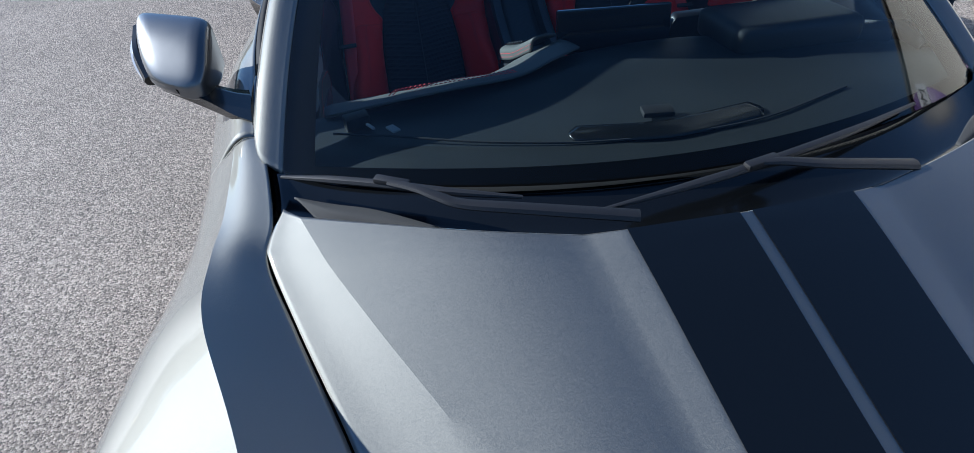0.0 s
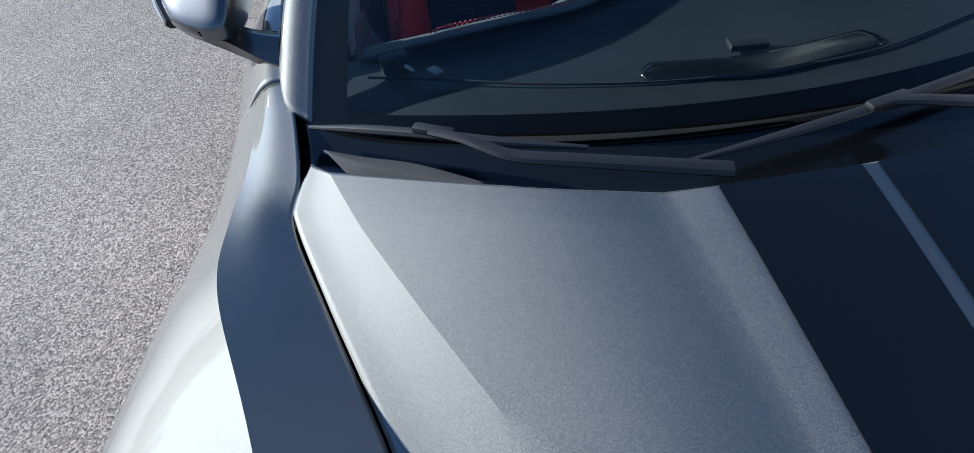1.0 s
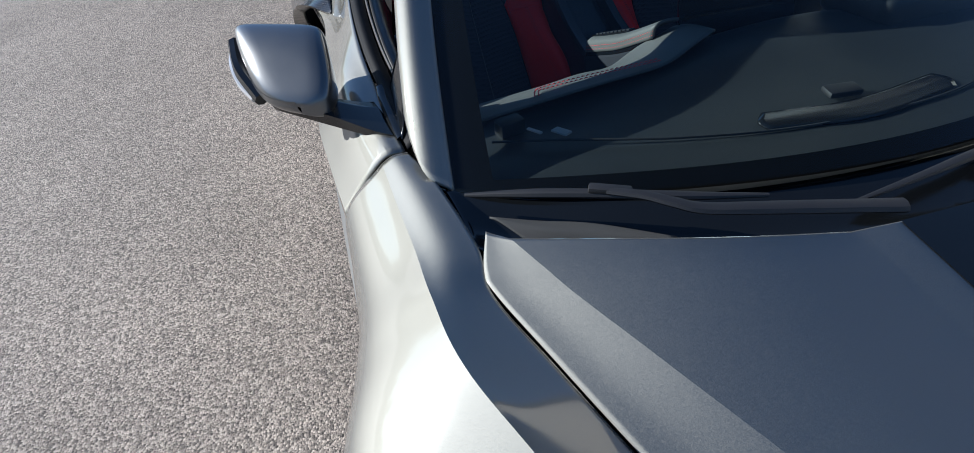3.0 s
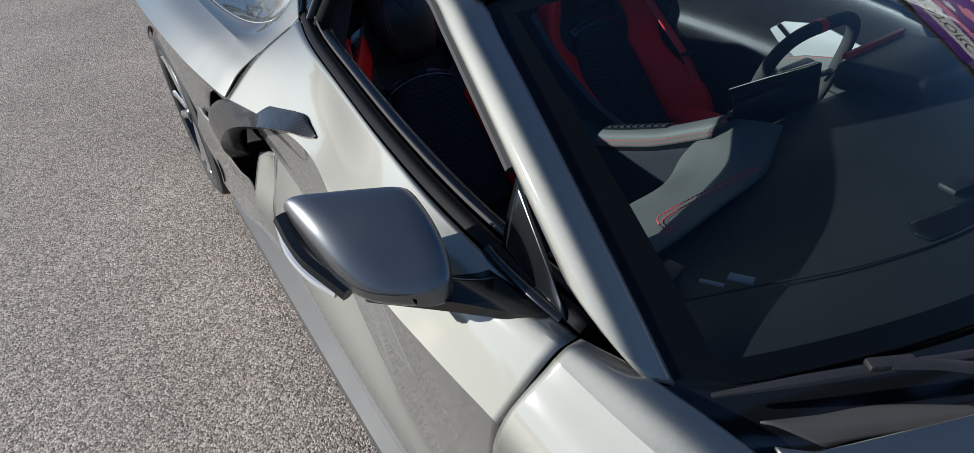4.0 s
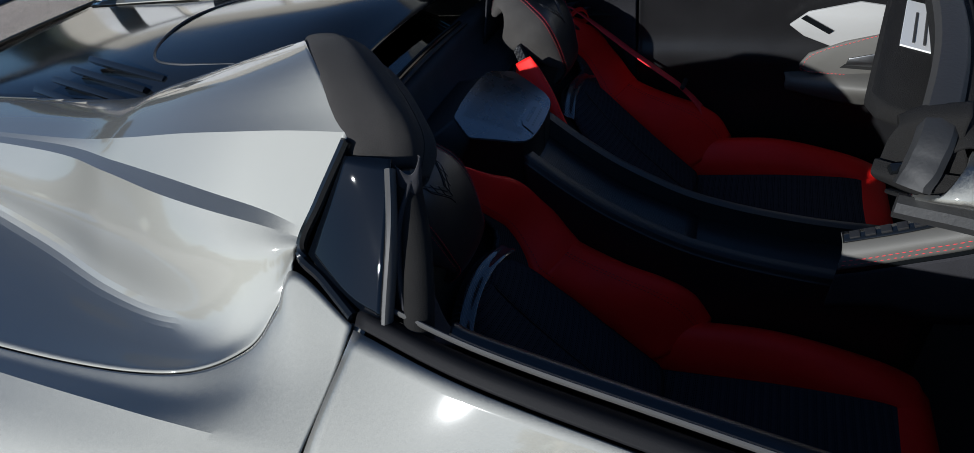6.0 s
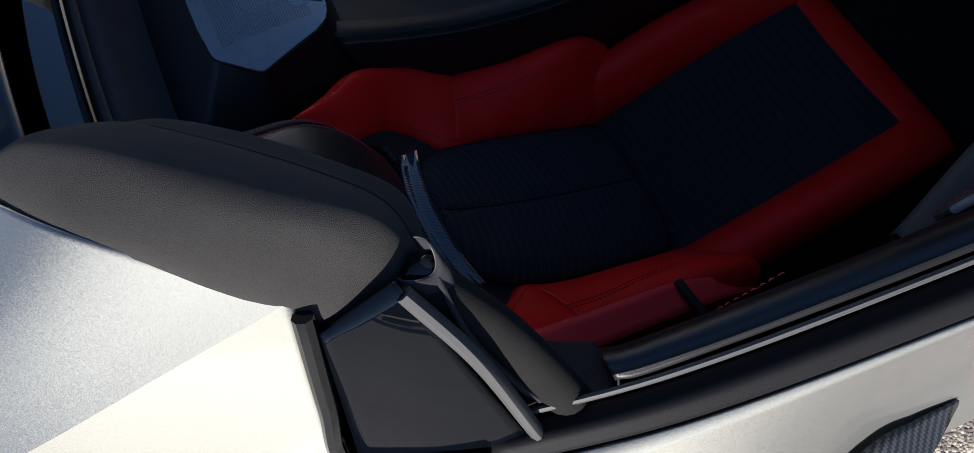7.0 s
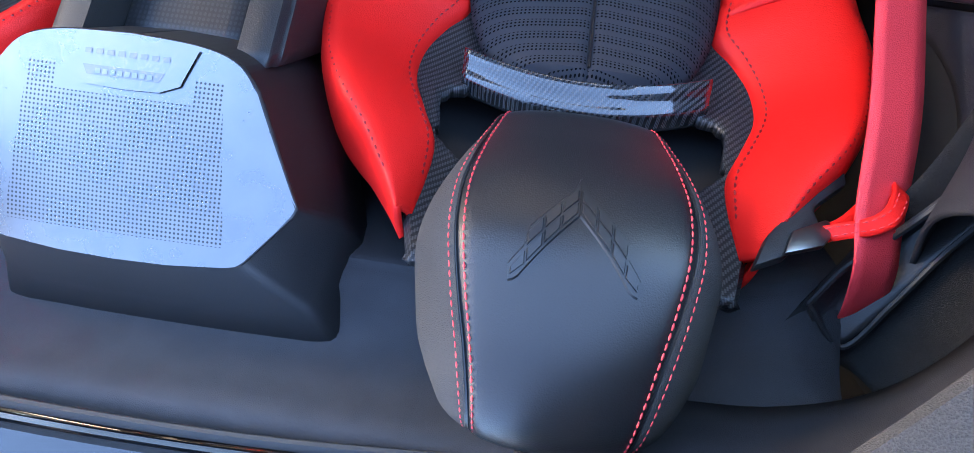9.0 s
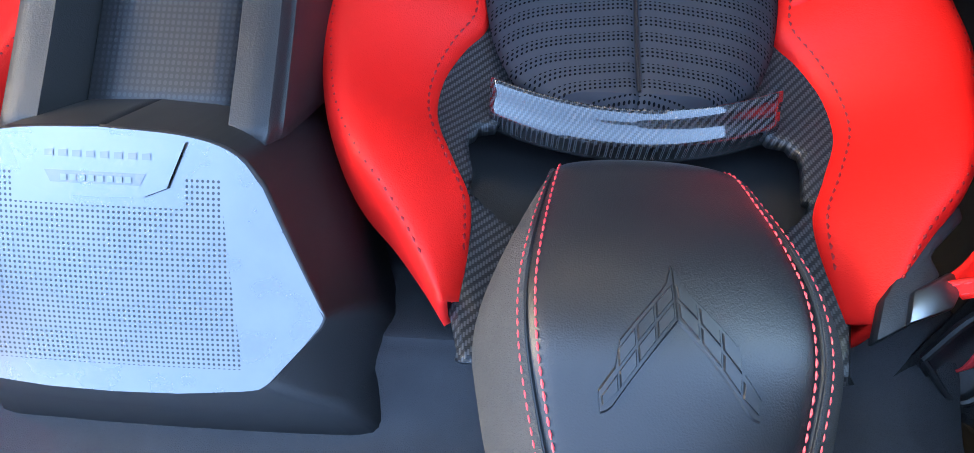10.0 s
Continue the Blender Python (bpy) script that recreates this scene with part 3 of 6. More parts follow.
def tonneau():
    c = [
        DECK_EDGE,
        [(0.631, 1.898, 0.995), (0.658, 1.922, 0.962), (0.692, 1.968, 0.918), (0.722, 2.06, 0.887), (0.716, 2.27, 0.876), (0.68, 2.57, 0.886), (0.60, 2.97, 0.908), (0.54, 3.34, 0.922)],
        [(0.626, 1.895, 1.002), (0.645, 1.925, 0.985), (0.662, 2.00, 0.950), (0.672, 2.12, 0.892), (0.642, 2.30, 0.870), (0.580, 2.55, 0.876), (0.51, 2.95, 0.918), (0.47, 3.34, 0.925)],
        [(0.612, 1.887, 1.020), (0.61, 1.95, 1.030), (0.60, 2.05, 1.033), (0.58, 2.16, 1.031), (0.545, 2.30, 1.026), (0.50, 2.50, 1.015), (0.46, 2.95, 0.99), (0.45, 3.34, 0.967)],
        [(0.606, 1.882, 1.030), (0.590, 1.955, 1.037), (0.574, 2.055, 1.040), (0.552, 2.165, 1.038), (0.523, 2.30, 1.031), (0.483, 2.50, 1.019), (0.45, 2.95, 0.992), (0.44, 3.34, 0.968)],
        [(0.538, 1.826, 1.130), (0.535, 1.92, 1.123), (0.53, 2.02, 1.110), (0.52, 2.13, 1.092), (0.505, 2.28, 1.063), (0.475, 2.48, 1.027), (0.44, 2.95, 0.995), (0.42, 3.34, 0.968)],
        [(0.448, 1.920, 1.179), (0.443, 1.98, 1.162), (0.435, 2.06, 1.141), (0.425, 2.16, 1.115), (0.415, 2.30, 1.077), (0.405, 2.50, 1.030), (0.39, 2.95, 0.998), (0.38, 3.34, 0.97)],
        [(0.353, 2.002, 1.150), (0.345, 2.04, 1.140), (0.338, 2.09, 1.126), (0.332, 2.18, 1.101), (0.328, 2.31, 1.065), (0.325, 2.50, 1.018), (0.32, 2.95, 0.994), (0.32, 3.34, 0.972)],
        [(0.312, 2.032, 1.03), (0.302, 2.06, 1.03), (0.295, 2.10, 1.035), (0.29, 2.19, 1.035), (0.29, 2.32, 1.015), (0.29, 2.51, 0.99), (0.29, 2.95, 0.98), (0.29, 3.34, 0.965)],
    ]
    c.insert(3, [((p[0] + q[0]) / 2 + 0.004, (p[1] + q[1]) / 2, (p[2] + q[2]) / 2 + 0.003) for p, q in zip(c[2], c[3])])
    for s in (-1, 1):
        part("tonneau_nacelle", sheet(loft(flip(c, s), 70, 7, (4, 5, 6)), (s * 0.3, 0, 1)), PAINT, car, "silver buttress behind the seat", 0.004, 9)
        # suede cap on the front of the buttress
        cap = [
            [(0.560, 1.825, 1.055), (0.536, 1.850, 1.105), (0.490, 1.895, 1.140), (0.440, 1.945, 1.155), (0.380, 1.99, 1.150), (0.340, 2.02, 1.13), (0.305, 2.05, 1.02)],
            [(0.562, 1.806, 1.070), (0.541, 1.827, 1.127), (0.495, 1.871, 1.162), (0.445, 1.921, 1.178), (0.388, 1.966, 1.173), (0.348, 2.000, 1.150), (0.310, 2.028, 1.03)],
            [(0.550, 1.784, 1.082), (0.526, 1.790, 1.138), (0.487, 1.832, 1.168), (0.434, 1.880, 1.182), (0.384, 1.928, 1.178), (0.345, 1.972, 1.152), (0.315, 2.00, 1.03)],
            [(0.530, 1.760, 1.079), (0.508, 1.761, 1.125), (0.468, 1.795, 1.147), (0.412, 1.846, 1.158), (0.368, 1.893, 1.154), (0.338, 1.943, 1.130), (0.318, 1.985, 1.03)],
            [(0.525, 1.756, 1.064), (0.496, 1.7565, 1.097), (0.463, 1.784, 1.1205), (0.408, 1.839, 1.1345), (0.363, 1.889, 1.135), (0.335, 1.940, 1.113), (0.317, 1.982, 1.025)],
            [(0.515, 1.752, 1.052), (0.488, 1.752, 1.074), (0.455, 1.781, 1.094), (0.402, 1.834, 1.112), (0.358, 1.888, 1.115), (0.332, 1.938, 1.096), (0.316, 1.98, 1.02)],
            [(0.560, 1.790, 1.02), (0.545, 1.830, 1.045), (0.520, 1.872, 1.060), (0.475, 1.918, 1.070), (0.42, 1.948, 1.065), (0.36, 1.965, 1.045), (0.325, 1.99, 0.99)],
            [(0.632, 1.81, 0.900), (0.615, 1.89, 0.895), (0.580, 1.95, 0.885), (0.52, 1.985, 0.875), (0.45, 2.0, 0.865), (0.38, 2.01, 0.855), (0.32, 2.02, 0.85)],
        ]
        crest = [tuple((np.array(p) + np.array(q)) / 2 + np.array([0, -0.002, 0.0055])) for p, q in zip(cap[2], cap[3])]
        cap.insert(3, crest)
        part("cap_seam", tube(flip([cap[5]], s)[0], 0.0010, 60, 6), DARK, car, "sewn seam of the cap")
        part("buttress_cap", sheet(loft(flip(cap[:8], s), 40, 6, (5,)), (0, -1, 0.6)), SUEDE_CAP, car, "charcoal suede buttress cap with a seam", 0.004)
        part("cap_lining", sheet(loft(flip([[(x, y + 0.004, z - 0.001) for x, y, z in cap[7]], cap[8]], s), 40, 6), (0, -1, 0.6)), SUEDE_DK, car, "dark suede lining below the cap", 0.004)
        # quarter window and its frame
        w = [[(0.620, 1.880, 1.002), (0.560, 1.826, 1.112)], [(0.655, 1.815, 0.968), (0.5555, 1.796, 1.110)], [(0.668, 1.765, 0.955), (0.552, 1.770, 1.108)]]
        g = part("quarter_window", sheet(loft(flip(w, s), 14, 6), (s, 0, 0.3)), GLASS_DK, car, "small black triangular window", 0.004)
        part("frame", tube(flip([[(0.668, 1.80, 0.962), (0.640, 1.85, 0.982), (0.620, 1.890, 1.004), (0.59, 1.862, 1.06), (0.548, 1.826, 1.125)]], s)[0], 0.007, 40, 8), GLOSS, g)
        part("seal", tube(flip([[(0.666, 1.757, 0.955), (0.61, 1.757, 1.04), (0.556, 1.772, 1.096)]], s)[0], 0.0065, 30, 10, flat=1.5), SEAL, g, "grey rubber window seal")
        # the roll wears the darkest suede to stand for shade falling on it
        part("pillar_seal", tube(flip([[(0.661, 1.722, 0.936), (0.622, 1.730, 0.984), (0.586, 1.742, 1.024), (0.545, 1.764, 1.066)]], s)[0], 0.018, 30, 18), SUEDE_HD, g, "suede pillar roll, darkened for the shade on it")
        # torn latch pocket beside the cap: a pale curled lip round a dark cup
        lip = [[(s * (0.540 + k * 0.010 + 0.0135 * math.cos(a)), 1.757 + 0.0155 * math.sin(a), 1.098 - 0.5 * 0.0135 * math.cos(a) - k * 0.028 + 0.004 * math.sin(3 * a) * (1 - k)) for a in np.linspace(-2.6, 1.2, 16)] for k in (0, 1)]
        part("latch_lip", sheet(loft(lip, 30, 3), None), SUEDE_DK, g, "torn lip of the latch pocket", 0.0012)
        part("latch_rim", tube(lip[0], 0.0005, 40, 6), SEAL, g, "pale torn rim")
        part("latch_cup", block((0.022, 0.026, 0.02), 0.008, (s * 0.545, 1.758, 1.078), (0, 25 * s, 0), 3), GLOSS, g)
    deck = [
        [(0.288, 2.095, 0.985), (0.286, 2.25, 1.0), (0.286, 2.6, 0.985), (0.286, 3.0, 0.975), (0.286, 3.34, 0.962)],
        [(0.20, 2.10, 0.995), (0.20, 2.25, 1.035), (0.20, 2.6, 1.02), (0.20, 3.0, 0.985), (0.20, 3.34, 0.962)],
        [(0.0, 2.105, 1.0), (0.0, 2.25, 1.055), (0.0, 2.6, 1.04), (0.0, 3.0, 0.99), (0.0, 3.34, 0.962)],
    ]
    for s in (-1, 1):
        for k in range(4):
            part("deck_vent_slat", block((0.014, 0.25, 0.022), 0.004, (s * (0.215 + 0.03 * k), 2.60 + 0.03 * k, 1.020 - 0.010 * k), (5, s * 35, s * 12)), GLOSS, car, "gloss black deck vent slat")
    part("hatch_seam", tube([(-0.20, 2.26, 1.036), (-0.18, 2.55, 1.027), (0, 2.62, 1.040), (0.18, 2.55, 1.027), (0.20, 2.26, 1.036)], 0.003, 60, 6), SATIN, car)
    part("engine_cover", sheet(loft(deck + flip(deck, -1)[::-1][1:], 40, 6), (0, 0, 1)), GLOSS, car, "gloss black engine cover between the buttresses", 0.004)


def wing():
    pts = [(-0.86, 3.20, 0.955), (-0.83, 3.30, 1.02), (-0.74, 3.37, 1.055), (-0.45, 3.40, 1.06), (0, 3.41, 1.062), (0.45, 3.40, 1.06), (0.74, 3.37, 1.055), (0.83, 3.30, 1.02), (0.86, 3.20, 0.955)]
    w = part("rear_wing", tube(pts, 0.075, 80, 12, flat=0.16), GLOSS, car, "gloss black raised rear wing")
    for x in (-0.42, 0.42):
        part("upright", block((0.02, 0.10, 0.12), 0.006, (x, 3.38, 1.0)), GLOSS, w)
    tail = [[(-0.76, 3.35, 0.955), (0, 3.42, 0.962), (0.76, 3.35, 0.955)], [(-0.80, 3.44, 0.90), (0, 3.54, 0.90), (0.80, 3.44, 0.90)], [(-0.85, 3.50, 0.70), (0, 3.62, 0.70), (0.85, 3.50, 0.70)], [(-0.85, 3.50, 0.3), (0, 3.62, 0.3), (0.85, 3.50, 0.3)]]
    part("tail", sheet(loft(tail, 40, 6), (0, 1, 0)), PAINT, car, "silver tail panel", 0.004)


def wheel(x, y, r, width, name="wheel"):
    s = -1 if x < 0 else 1
    rr = r - 0.078
    prof = [(rr, -width), (r - 0.03, -width), (r - 0.008, -width + 0.012), (r, -width + 0.03), (r, -0.028), (r - 0.008, -0.010), (r - 0.03, 0.0), (rr + 0.012, -0.002), (rr, -0.010)]
    bm = turned([(a, b * s) for a, b in prof])
    bm.transform(pose(x, y, r))
    t = part(name, bm, TYRE, car, "black tyre on a dark machined rim")
    rim = turned([(a, b * s) for a, b in [(rr + 0.002, -0.008), (rr - 0.006, -0.004), (rr - 0.014, -0.010), (rr - 0.02, -0.05), (rr - 0.035, -0.14), (rr - 0.04, -width)]])
    rim.transform(pose(x, y, r))
    part("rim", rim, RIM_DK, t, solid=0.004)
    for k in range(10):
        a = 2 * math.pi * k / 10 + 0.1 + (0.13 if k % 2 else -0.13)
        pts = [(0.045, 0.0), (0.12, 0.007), (rr - 0.05, 0.012), (rr - 0.012, 0.016)]
        sp = [(x + s * (-0.028 + h * 0.9), y + q * math.cos(a), r + q * math.sin(a)) for q, h in pts]
        part("spoke", tube(sp, 0.021, 14, 8, flat=0.5, up=(1, 0, 0), taper=lambda u: 0.85 + 0.5 * abs(u - 0.5)), RIM, t)
    hub = turned([(a, b * s) for a, b in [(0.001, -0.008), (0.028, -0.009), (0.034, -0.016), (0.07, -0.022), (0.075, -0.06)]], 32)
    hub.transform(pose(x, y, r))
    part("hub", hub, RIM_DK, t)
    disc = turned([(a, b * s) for a, b in [(0.06, -0.085), (0.17, -0.085), (0.175, -0.09), (0.175, -0.11), (0.06, -0.11)]], 48)
    disc.transform(pose(x, y, r))
    part("brake_disc", disc, RIM_DK, t)
    cal = block((0.05, 0.10, 0.22), 0.015, (x - s * 0.085, y + 0.15, r))
    part("brake_caliper", cal, SATIN, t, "dark brake caliper")


def windscreen():
    def at(u, v):
        """u across from -1 to 1, v from the base to the header."""
        xb, yb, zb = 0.705 * u, 0.50 - 0.215 * (1 - u * u), 0.880 + 0.030 * (1 - u * u)
        xt, yt, zt = 0.575 * u, 1.130 - 0.095 * (1 - u * u), 1.176 + 0.012 * (1 - u * u)
        k = v * (1 - v)
        return np.array([xb + (xt - xb) * v + 0.05 * u * k, yb + (yt - yb) * v - 0.06 * k, zb + (zt - zb) * v + 0.075 * k - 0.022 * u**4])
    us, vs = np.linspace(-1, 1, 41), np.linspace(0, 1, 25)
    g = part("windscreen", sheet(np.array([[at(u, v) for v in vs] for u in us]), (0, -1, 1)), GLASS, car, "clear curved windscreen")
    g.visible_shadow = False
    # black ceramic border printed on the inside
    low = np.array([[0, 0.004, -0.008]])
    for u0, u1, v0, v1 in ((-1, -0.90, 0, 1), (0.86, 1, 0, 1), (-0.90, 0.86, 0, 0.045), (-0.90, 0.86, 0.93, 1)):
        v = np.array([[at(u, w) for w in np.linspace(v0, v1, 20)] for u in np.linspace(u0, u1, 30)]) + low
        part("border", sheet(v, (0, -1, 1)), BORDER, g, "black printed glass border")
    for s in (-1, 1):
        from_v = lambda v0: [at(s, v) + np.array([0, 0, 0.002]) for v in np.linspace(v0, 1, 8)]  # noqa: E731
        inner, crown, side, under = from_v(0.0), from_v(0.05), from_v(0.20), from_v(0.24)
        a = [(p[0] - s * 0.014, p[1], p[2] + 0.005) for p in inner] + [(s * 0.572, 1.255, 1.182)]
        b = [(p[0] + s * 0.030, p[1] + 0.012, p[2] + 0.012) for p in crown] + [(s * 0.592, 1.262, 1.178)]
        e = [(p[0] + s * 0.046, p[1] + 0.045, p[2] - 0.002) for p in side] + [(s * 0.606, 1.275, 1.160)]
        i = [(p[0] + s * 0.020, p[1] + 0.085, p[2] - 0.020) for p in under] + [(s * 0.580, 1.285, 1.140)]
        part("windscreen_pillar", sheet(loft([a, b, e, i], 50, 6), (s, 0, 0.5)), PAINT, car, "silver windscreen pillar", 0.005)
        part("pillar_lining", sheet(loft([[(x - s * 0.004, y, z - 0.004) for x, y, z in i], [(x - s * 0.05, y + 0.0, z - 0.03) for x, y, z in i], [(x - s * 0.03, y - 0.07, z - 0.01) for x, y, z in i]], 40, 5), (-s, 0, -0.3)), SUEDE_HD, car, "black suede pillar lining", 0.003)
        part("pillar_seal", tube([(x + s * 0.004, y + 0.008, z - 0.004) for x, y, z in i[2:]], 0.010, 40, 8), RUBBER, car, "black rubber pillar seal")
        # black triangle in front of the side window
        tri = [[(0.745, 0.655, 0.882), (0.743, 0.657, 0.885), (0.740, 0.66, 0.888)], [(0.742, 0.735, 0.888), (0.727, 0.745, 0.915), (0.713, 0.755, 0.940)], [(0.738, 0.815, 0.894), (0.713, 0.832, 0.945), (0.686, 0.847, 0.994)]]
        part("sail_panel", sheet(loft(flip(tri, s), 10, 6), (s, 0, 0)), GLOSS, car, "black triangular panel at the mirror", 0.006)
    # header: dark gloss strip and the suede trim behind it
    hl = [at(u, 0.985) + np.array([0, 0, 0.001]) for u in np.linspace(-1, 1, 15)]
    hf = [at(u, 1.0) + np.array([0, 0.002, 0.003]) for u in np.linspace(-1, 1, 15)]
    back = [(0.576 * u, 1.245 - 0.05 * (1 - u * u), 1.190 + 0.012 * (1 - u * u)) for u in np.linspace(-1, 1, 15)]
    mid = [tuple((np.array(p) + np.array(q)) / 2 + np.array([0, 0, 0.006])) for p, q in zip(hf, back)]
    part("header", sheet(loft([hl, hf, mid, back], 50, 6), (0, 0, 1)), STRIPE, car, "gloss black windscreen header", 0.006)
    t1 = [(x, y + 0.004, z - 0.002) for x, y, z in back]
    t2 = [(x, y + 0.018, z - 0.002) for x, y, z in back]
    t3 = [(x, y + 0.030, z - 0.018) for x, y, z in back]
    t4 = [(x, y + 0.012, z - 0.045) for x, y, z in back]
    t5 = [(x, y - 0.135, z - 0.030) for x, y, z in back]
    part("header_trim", sheet(loft([t1, t2, t3, t4, t5], 50, 5), (0, 1, 0)), SUEDE_HD, car, "black suede header trim with seals", 0.003)
    for s in (-1, 1):
        part("header_seal", tube([(s * 0.594, 1.290, 1.160), (s * 0.585, 1.285, 1.175), (s * 0.55, 1.275, 1.192), (s * 0.40, 1.245, 1.2), (s * 0.15, 1.225, 1.204)], 0.013, 30, 8, flat=0.6), RUBBER, car, "black rubber header seal")
        # sculpted end of the header with the hollow for the roof latch
        end = [
            [(0.572, 1.308, 1.150), (0.585, 1.284, 1.148), (0.597, 1.250, 1.150)],
            [(0.579, 1.315, 1.161), (0.590, 1.284, 1.160), (0.600, 1.253, 1.162)],
            [(0.570, 1.313, 1.168), (0.580, 1.283, 1.167), (0.590, 1.250, 1.170)],
            [(0.563, 1.308, 1.164), (0.571, 1.283, 1.161), (0.580, 1.250, 1.164)],
            [(0.556, 1.305, 1.178), (0.560, 1.285, 1.181), (0.566, 1.260, 1.185)],
            [(0.550, 1.300, 1.188), (0.553, 1.285, 1.197), (0.560, 1.260, 1.204)],
            [(0.530, 1.298, 1.184), (0.530, 1.283, 1.194), (0.535, 1.255, 1.202)],
            [(0.515, 1.290, 1.160), (0.515, 1.275, 1.165), (0.520, 1.250, 1.175)],
        ]
        he = part("header_end", sheet(loft(flip(end, s), 24, 5, (2, 3)), (s * 0.6, 0.5, 0.7)), SUEDE_HD, car, "worn charcoal header end with a latch hollow", 0.003)
        part("latch_strip", block((0.008, 0.055, 0.006), 0.002, (s * 0.572, 1.278, 1.166), (0, 20 * s, -18 * s)), GLOSS, he, "black latch strip")
        v = plate([(-0.17, -0.06), (-0.15, -0.075), (0.15, -0.075), (0.17, -0.055), (0.16, 0.06), (0.14, 0.072), (-0.14, 0.072), (-0.16, 0.06)], 0.018, 0.006, pose(s * 0.33, 1.216, 1.135, 12, 0, s * 10))
        sv = part("sun_visor", v, SUEDE_HD, car, "black suede sun visor with a white label")
        lab = pose(s * 0.30, 1.232, 1.1575, 12, 0, s * 10)
        part("label", plate([(-0.06, -0.03), (0.06, -0.03), (0.06, 0.03), (-0.06, 0.03)], 0.002, 0, lab), WHITE, sv, "white warning label")
        for k in range(5):
            part("label_line", plate([(-0.05, 0), (0.04 - 0.012 * (k % 3), 0), (0.04 - 0.012 * (k % 3), 0.002), (-0.05, 0.002)], 0.001, 0, lab @ pose(0, -0.022 + 0.010 * k, 0.0021)), SEAL, sv)


def cowl_and_wipers():
    c = [
        [(-0.697, 0.36, 0.872), (-0.60, 0.315, 0.868), (-0.4, 0.235, 0.875), (-0.2, 0.18, 0.882), (0, 0.168, 0.885), (0.2, 0.18, 0.882), (0.4, 0.235, 0.875), (0.60, 0.315, 0.868), (0.697, 0.36, 0.872)],
        [(-0.70, 0.42, 0.858), (-0.60, 0.37, 0.848), (-0.4, 0.28, 0.855), (-0.2, 0.225, 0.862), (0, 0.21, 0.865), (0.2, 0.225, 0.862), (0.4, 0.28, 0.855), (0.60, 0.37, 0.848), (0.70, 0.42, 0.858)],
        [(-0.712, 0.52, 0.868), (-0.60, 0.46, 0.868), (-0.4, 0.36, 0.880), (-0.2, 0.31, 0.888), (0, 0.295, 0.892), (0.2, 0.31, 0.888), (0.4, 0.36, 0.880), (0.60, 0.46, 0.868), (0.712, 0.52, 0.868)],
    ]
    part("cowl", sheet(loft(c, 50, 8), (0, 0, 1)), GLOSS, car, "black plastic cowl under the wipers", 0.004)
    for s in (-1, 1):
        pan = [[(0.662, 0.405, 0.884), (0.60, 0.372, 0.884), (0.53, 0.338, 0.885), (0.44, 0.272, 0.888)], [(0.655, 0.392, 0.886), (0.60, 0.352, 0.887), (0.53, 0.315, 0.888), (0.44, 0.264, 0.889)], [(0.625, 0.345, 0.876), (0.58, 0.325, 0.878), (0.52, 0.295, 0.882), (0.44, 0.258, 0.886)]]
        part("cowl_panel", sheet(loft(flip(pan, s), 24, 5), (0, 0, 1)), COWL_GREY, car, "grained dark grey cowl panel", 0.003)
    for pts, elbow in (([(-0.684, 0.458, 0.890), (-0.60, 0.408, 0.906), (-0.505, 0.357, 0.916), (-0.42, 0.312, 0.921), (-0.31, 0.272, 0.920)], [(-0.505, 0.355, 0.923), (-0.465, 0.325, 0.926), (-0.435, 0.300, 0.924), (-0.40, 0.278, 0.920), (-0.32, 0.252, 0.917), (-0.15, 0.205, 0.906)]),
                       ([(-0.205, 0.238, 0.898), (-0.045, 0.245, 0.915), (0.06, 0.256, 0.924), (0.25, 0.300, 0.926), (0.42, 0.362, 0.916)], [(0.06, 0.254, 0.931), (0.10, 0.246, 0.931), (0.16, 0.232, 0.926), (0.32, 0.225, 0.900)])):
        w = part("wiper", tube(pts, 0.0085, 50, 8, flat=0.8, taper=lambda u: 0.40 + 2.0 * min(u, 1 - u, 0.27)), SATIN, car, "black flat wiper blade resting on the glass")
        part("wiper_arm", tube(elbow, 0.0095, 40, 8, flat=0.6, taper=lambda u: 0.75 + 0.6 * u), SATIN, w, "black bent wiper arm")
        m = Vector(elbow[0])
        part("joint", block((0.060, 0.016, 0.011), 0.004, (m.x + 0.005, m.y + 0.001, m.z - 0.001), (0, 0, -29 if m.x < 0 else 12)), SATIN, w)


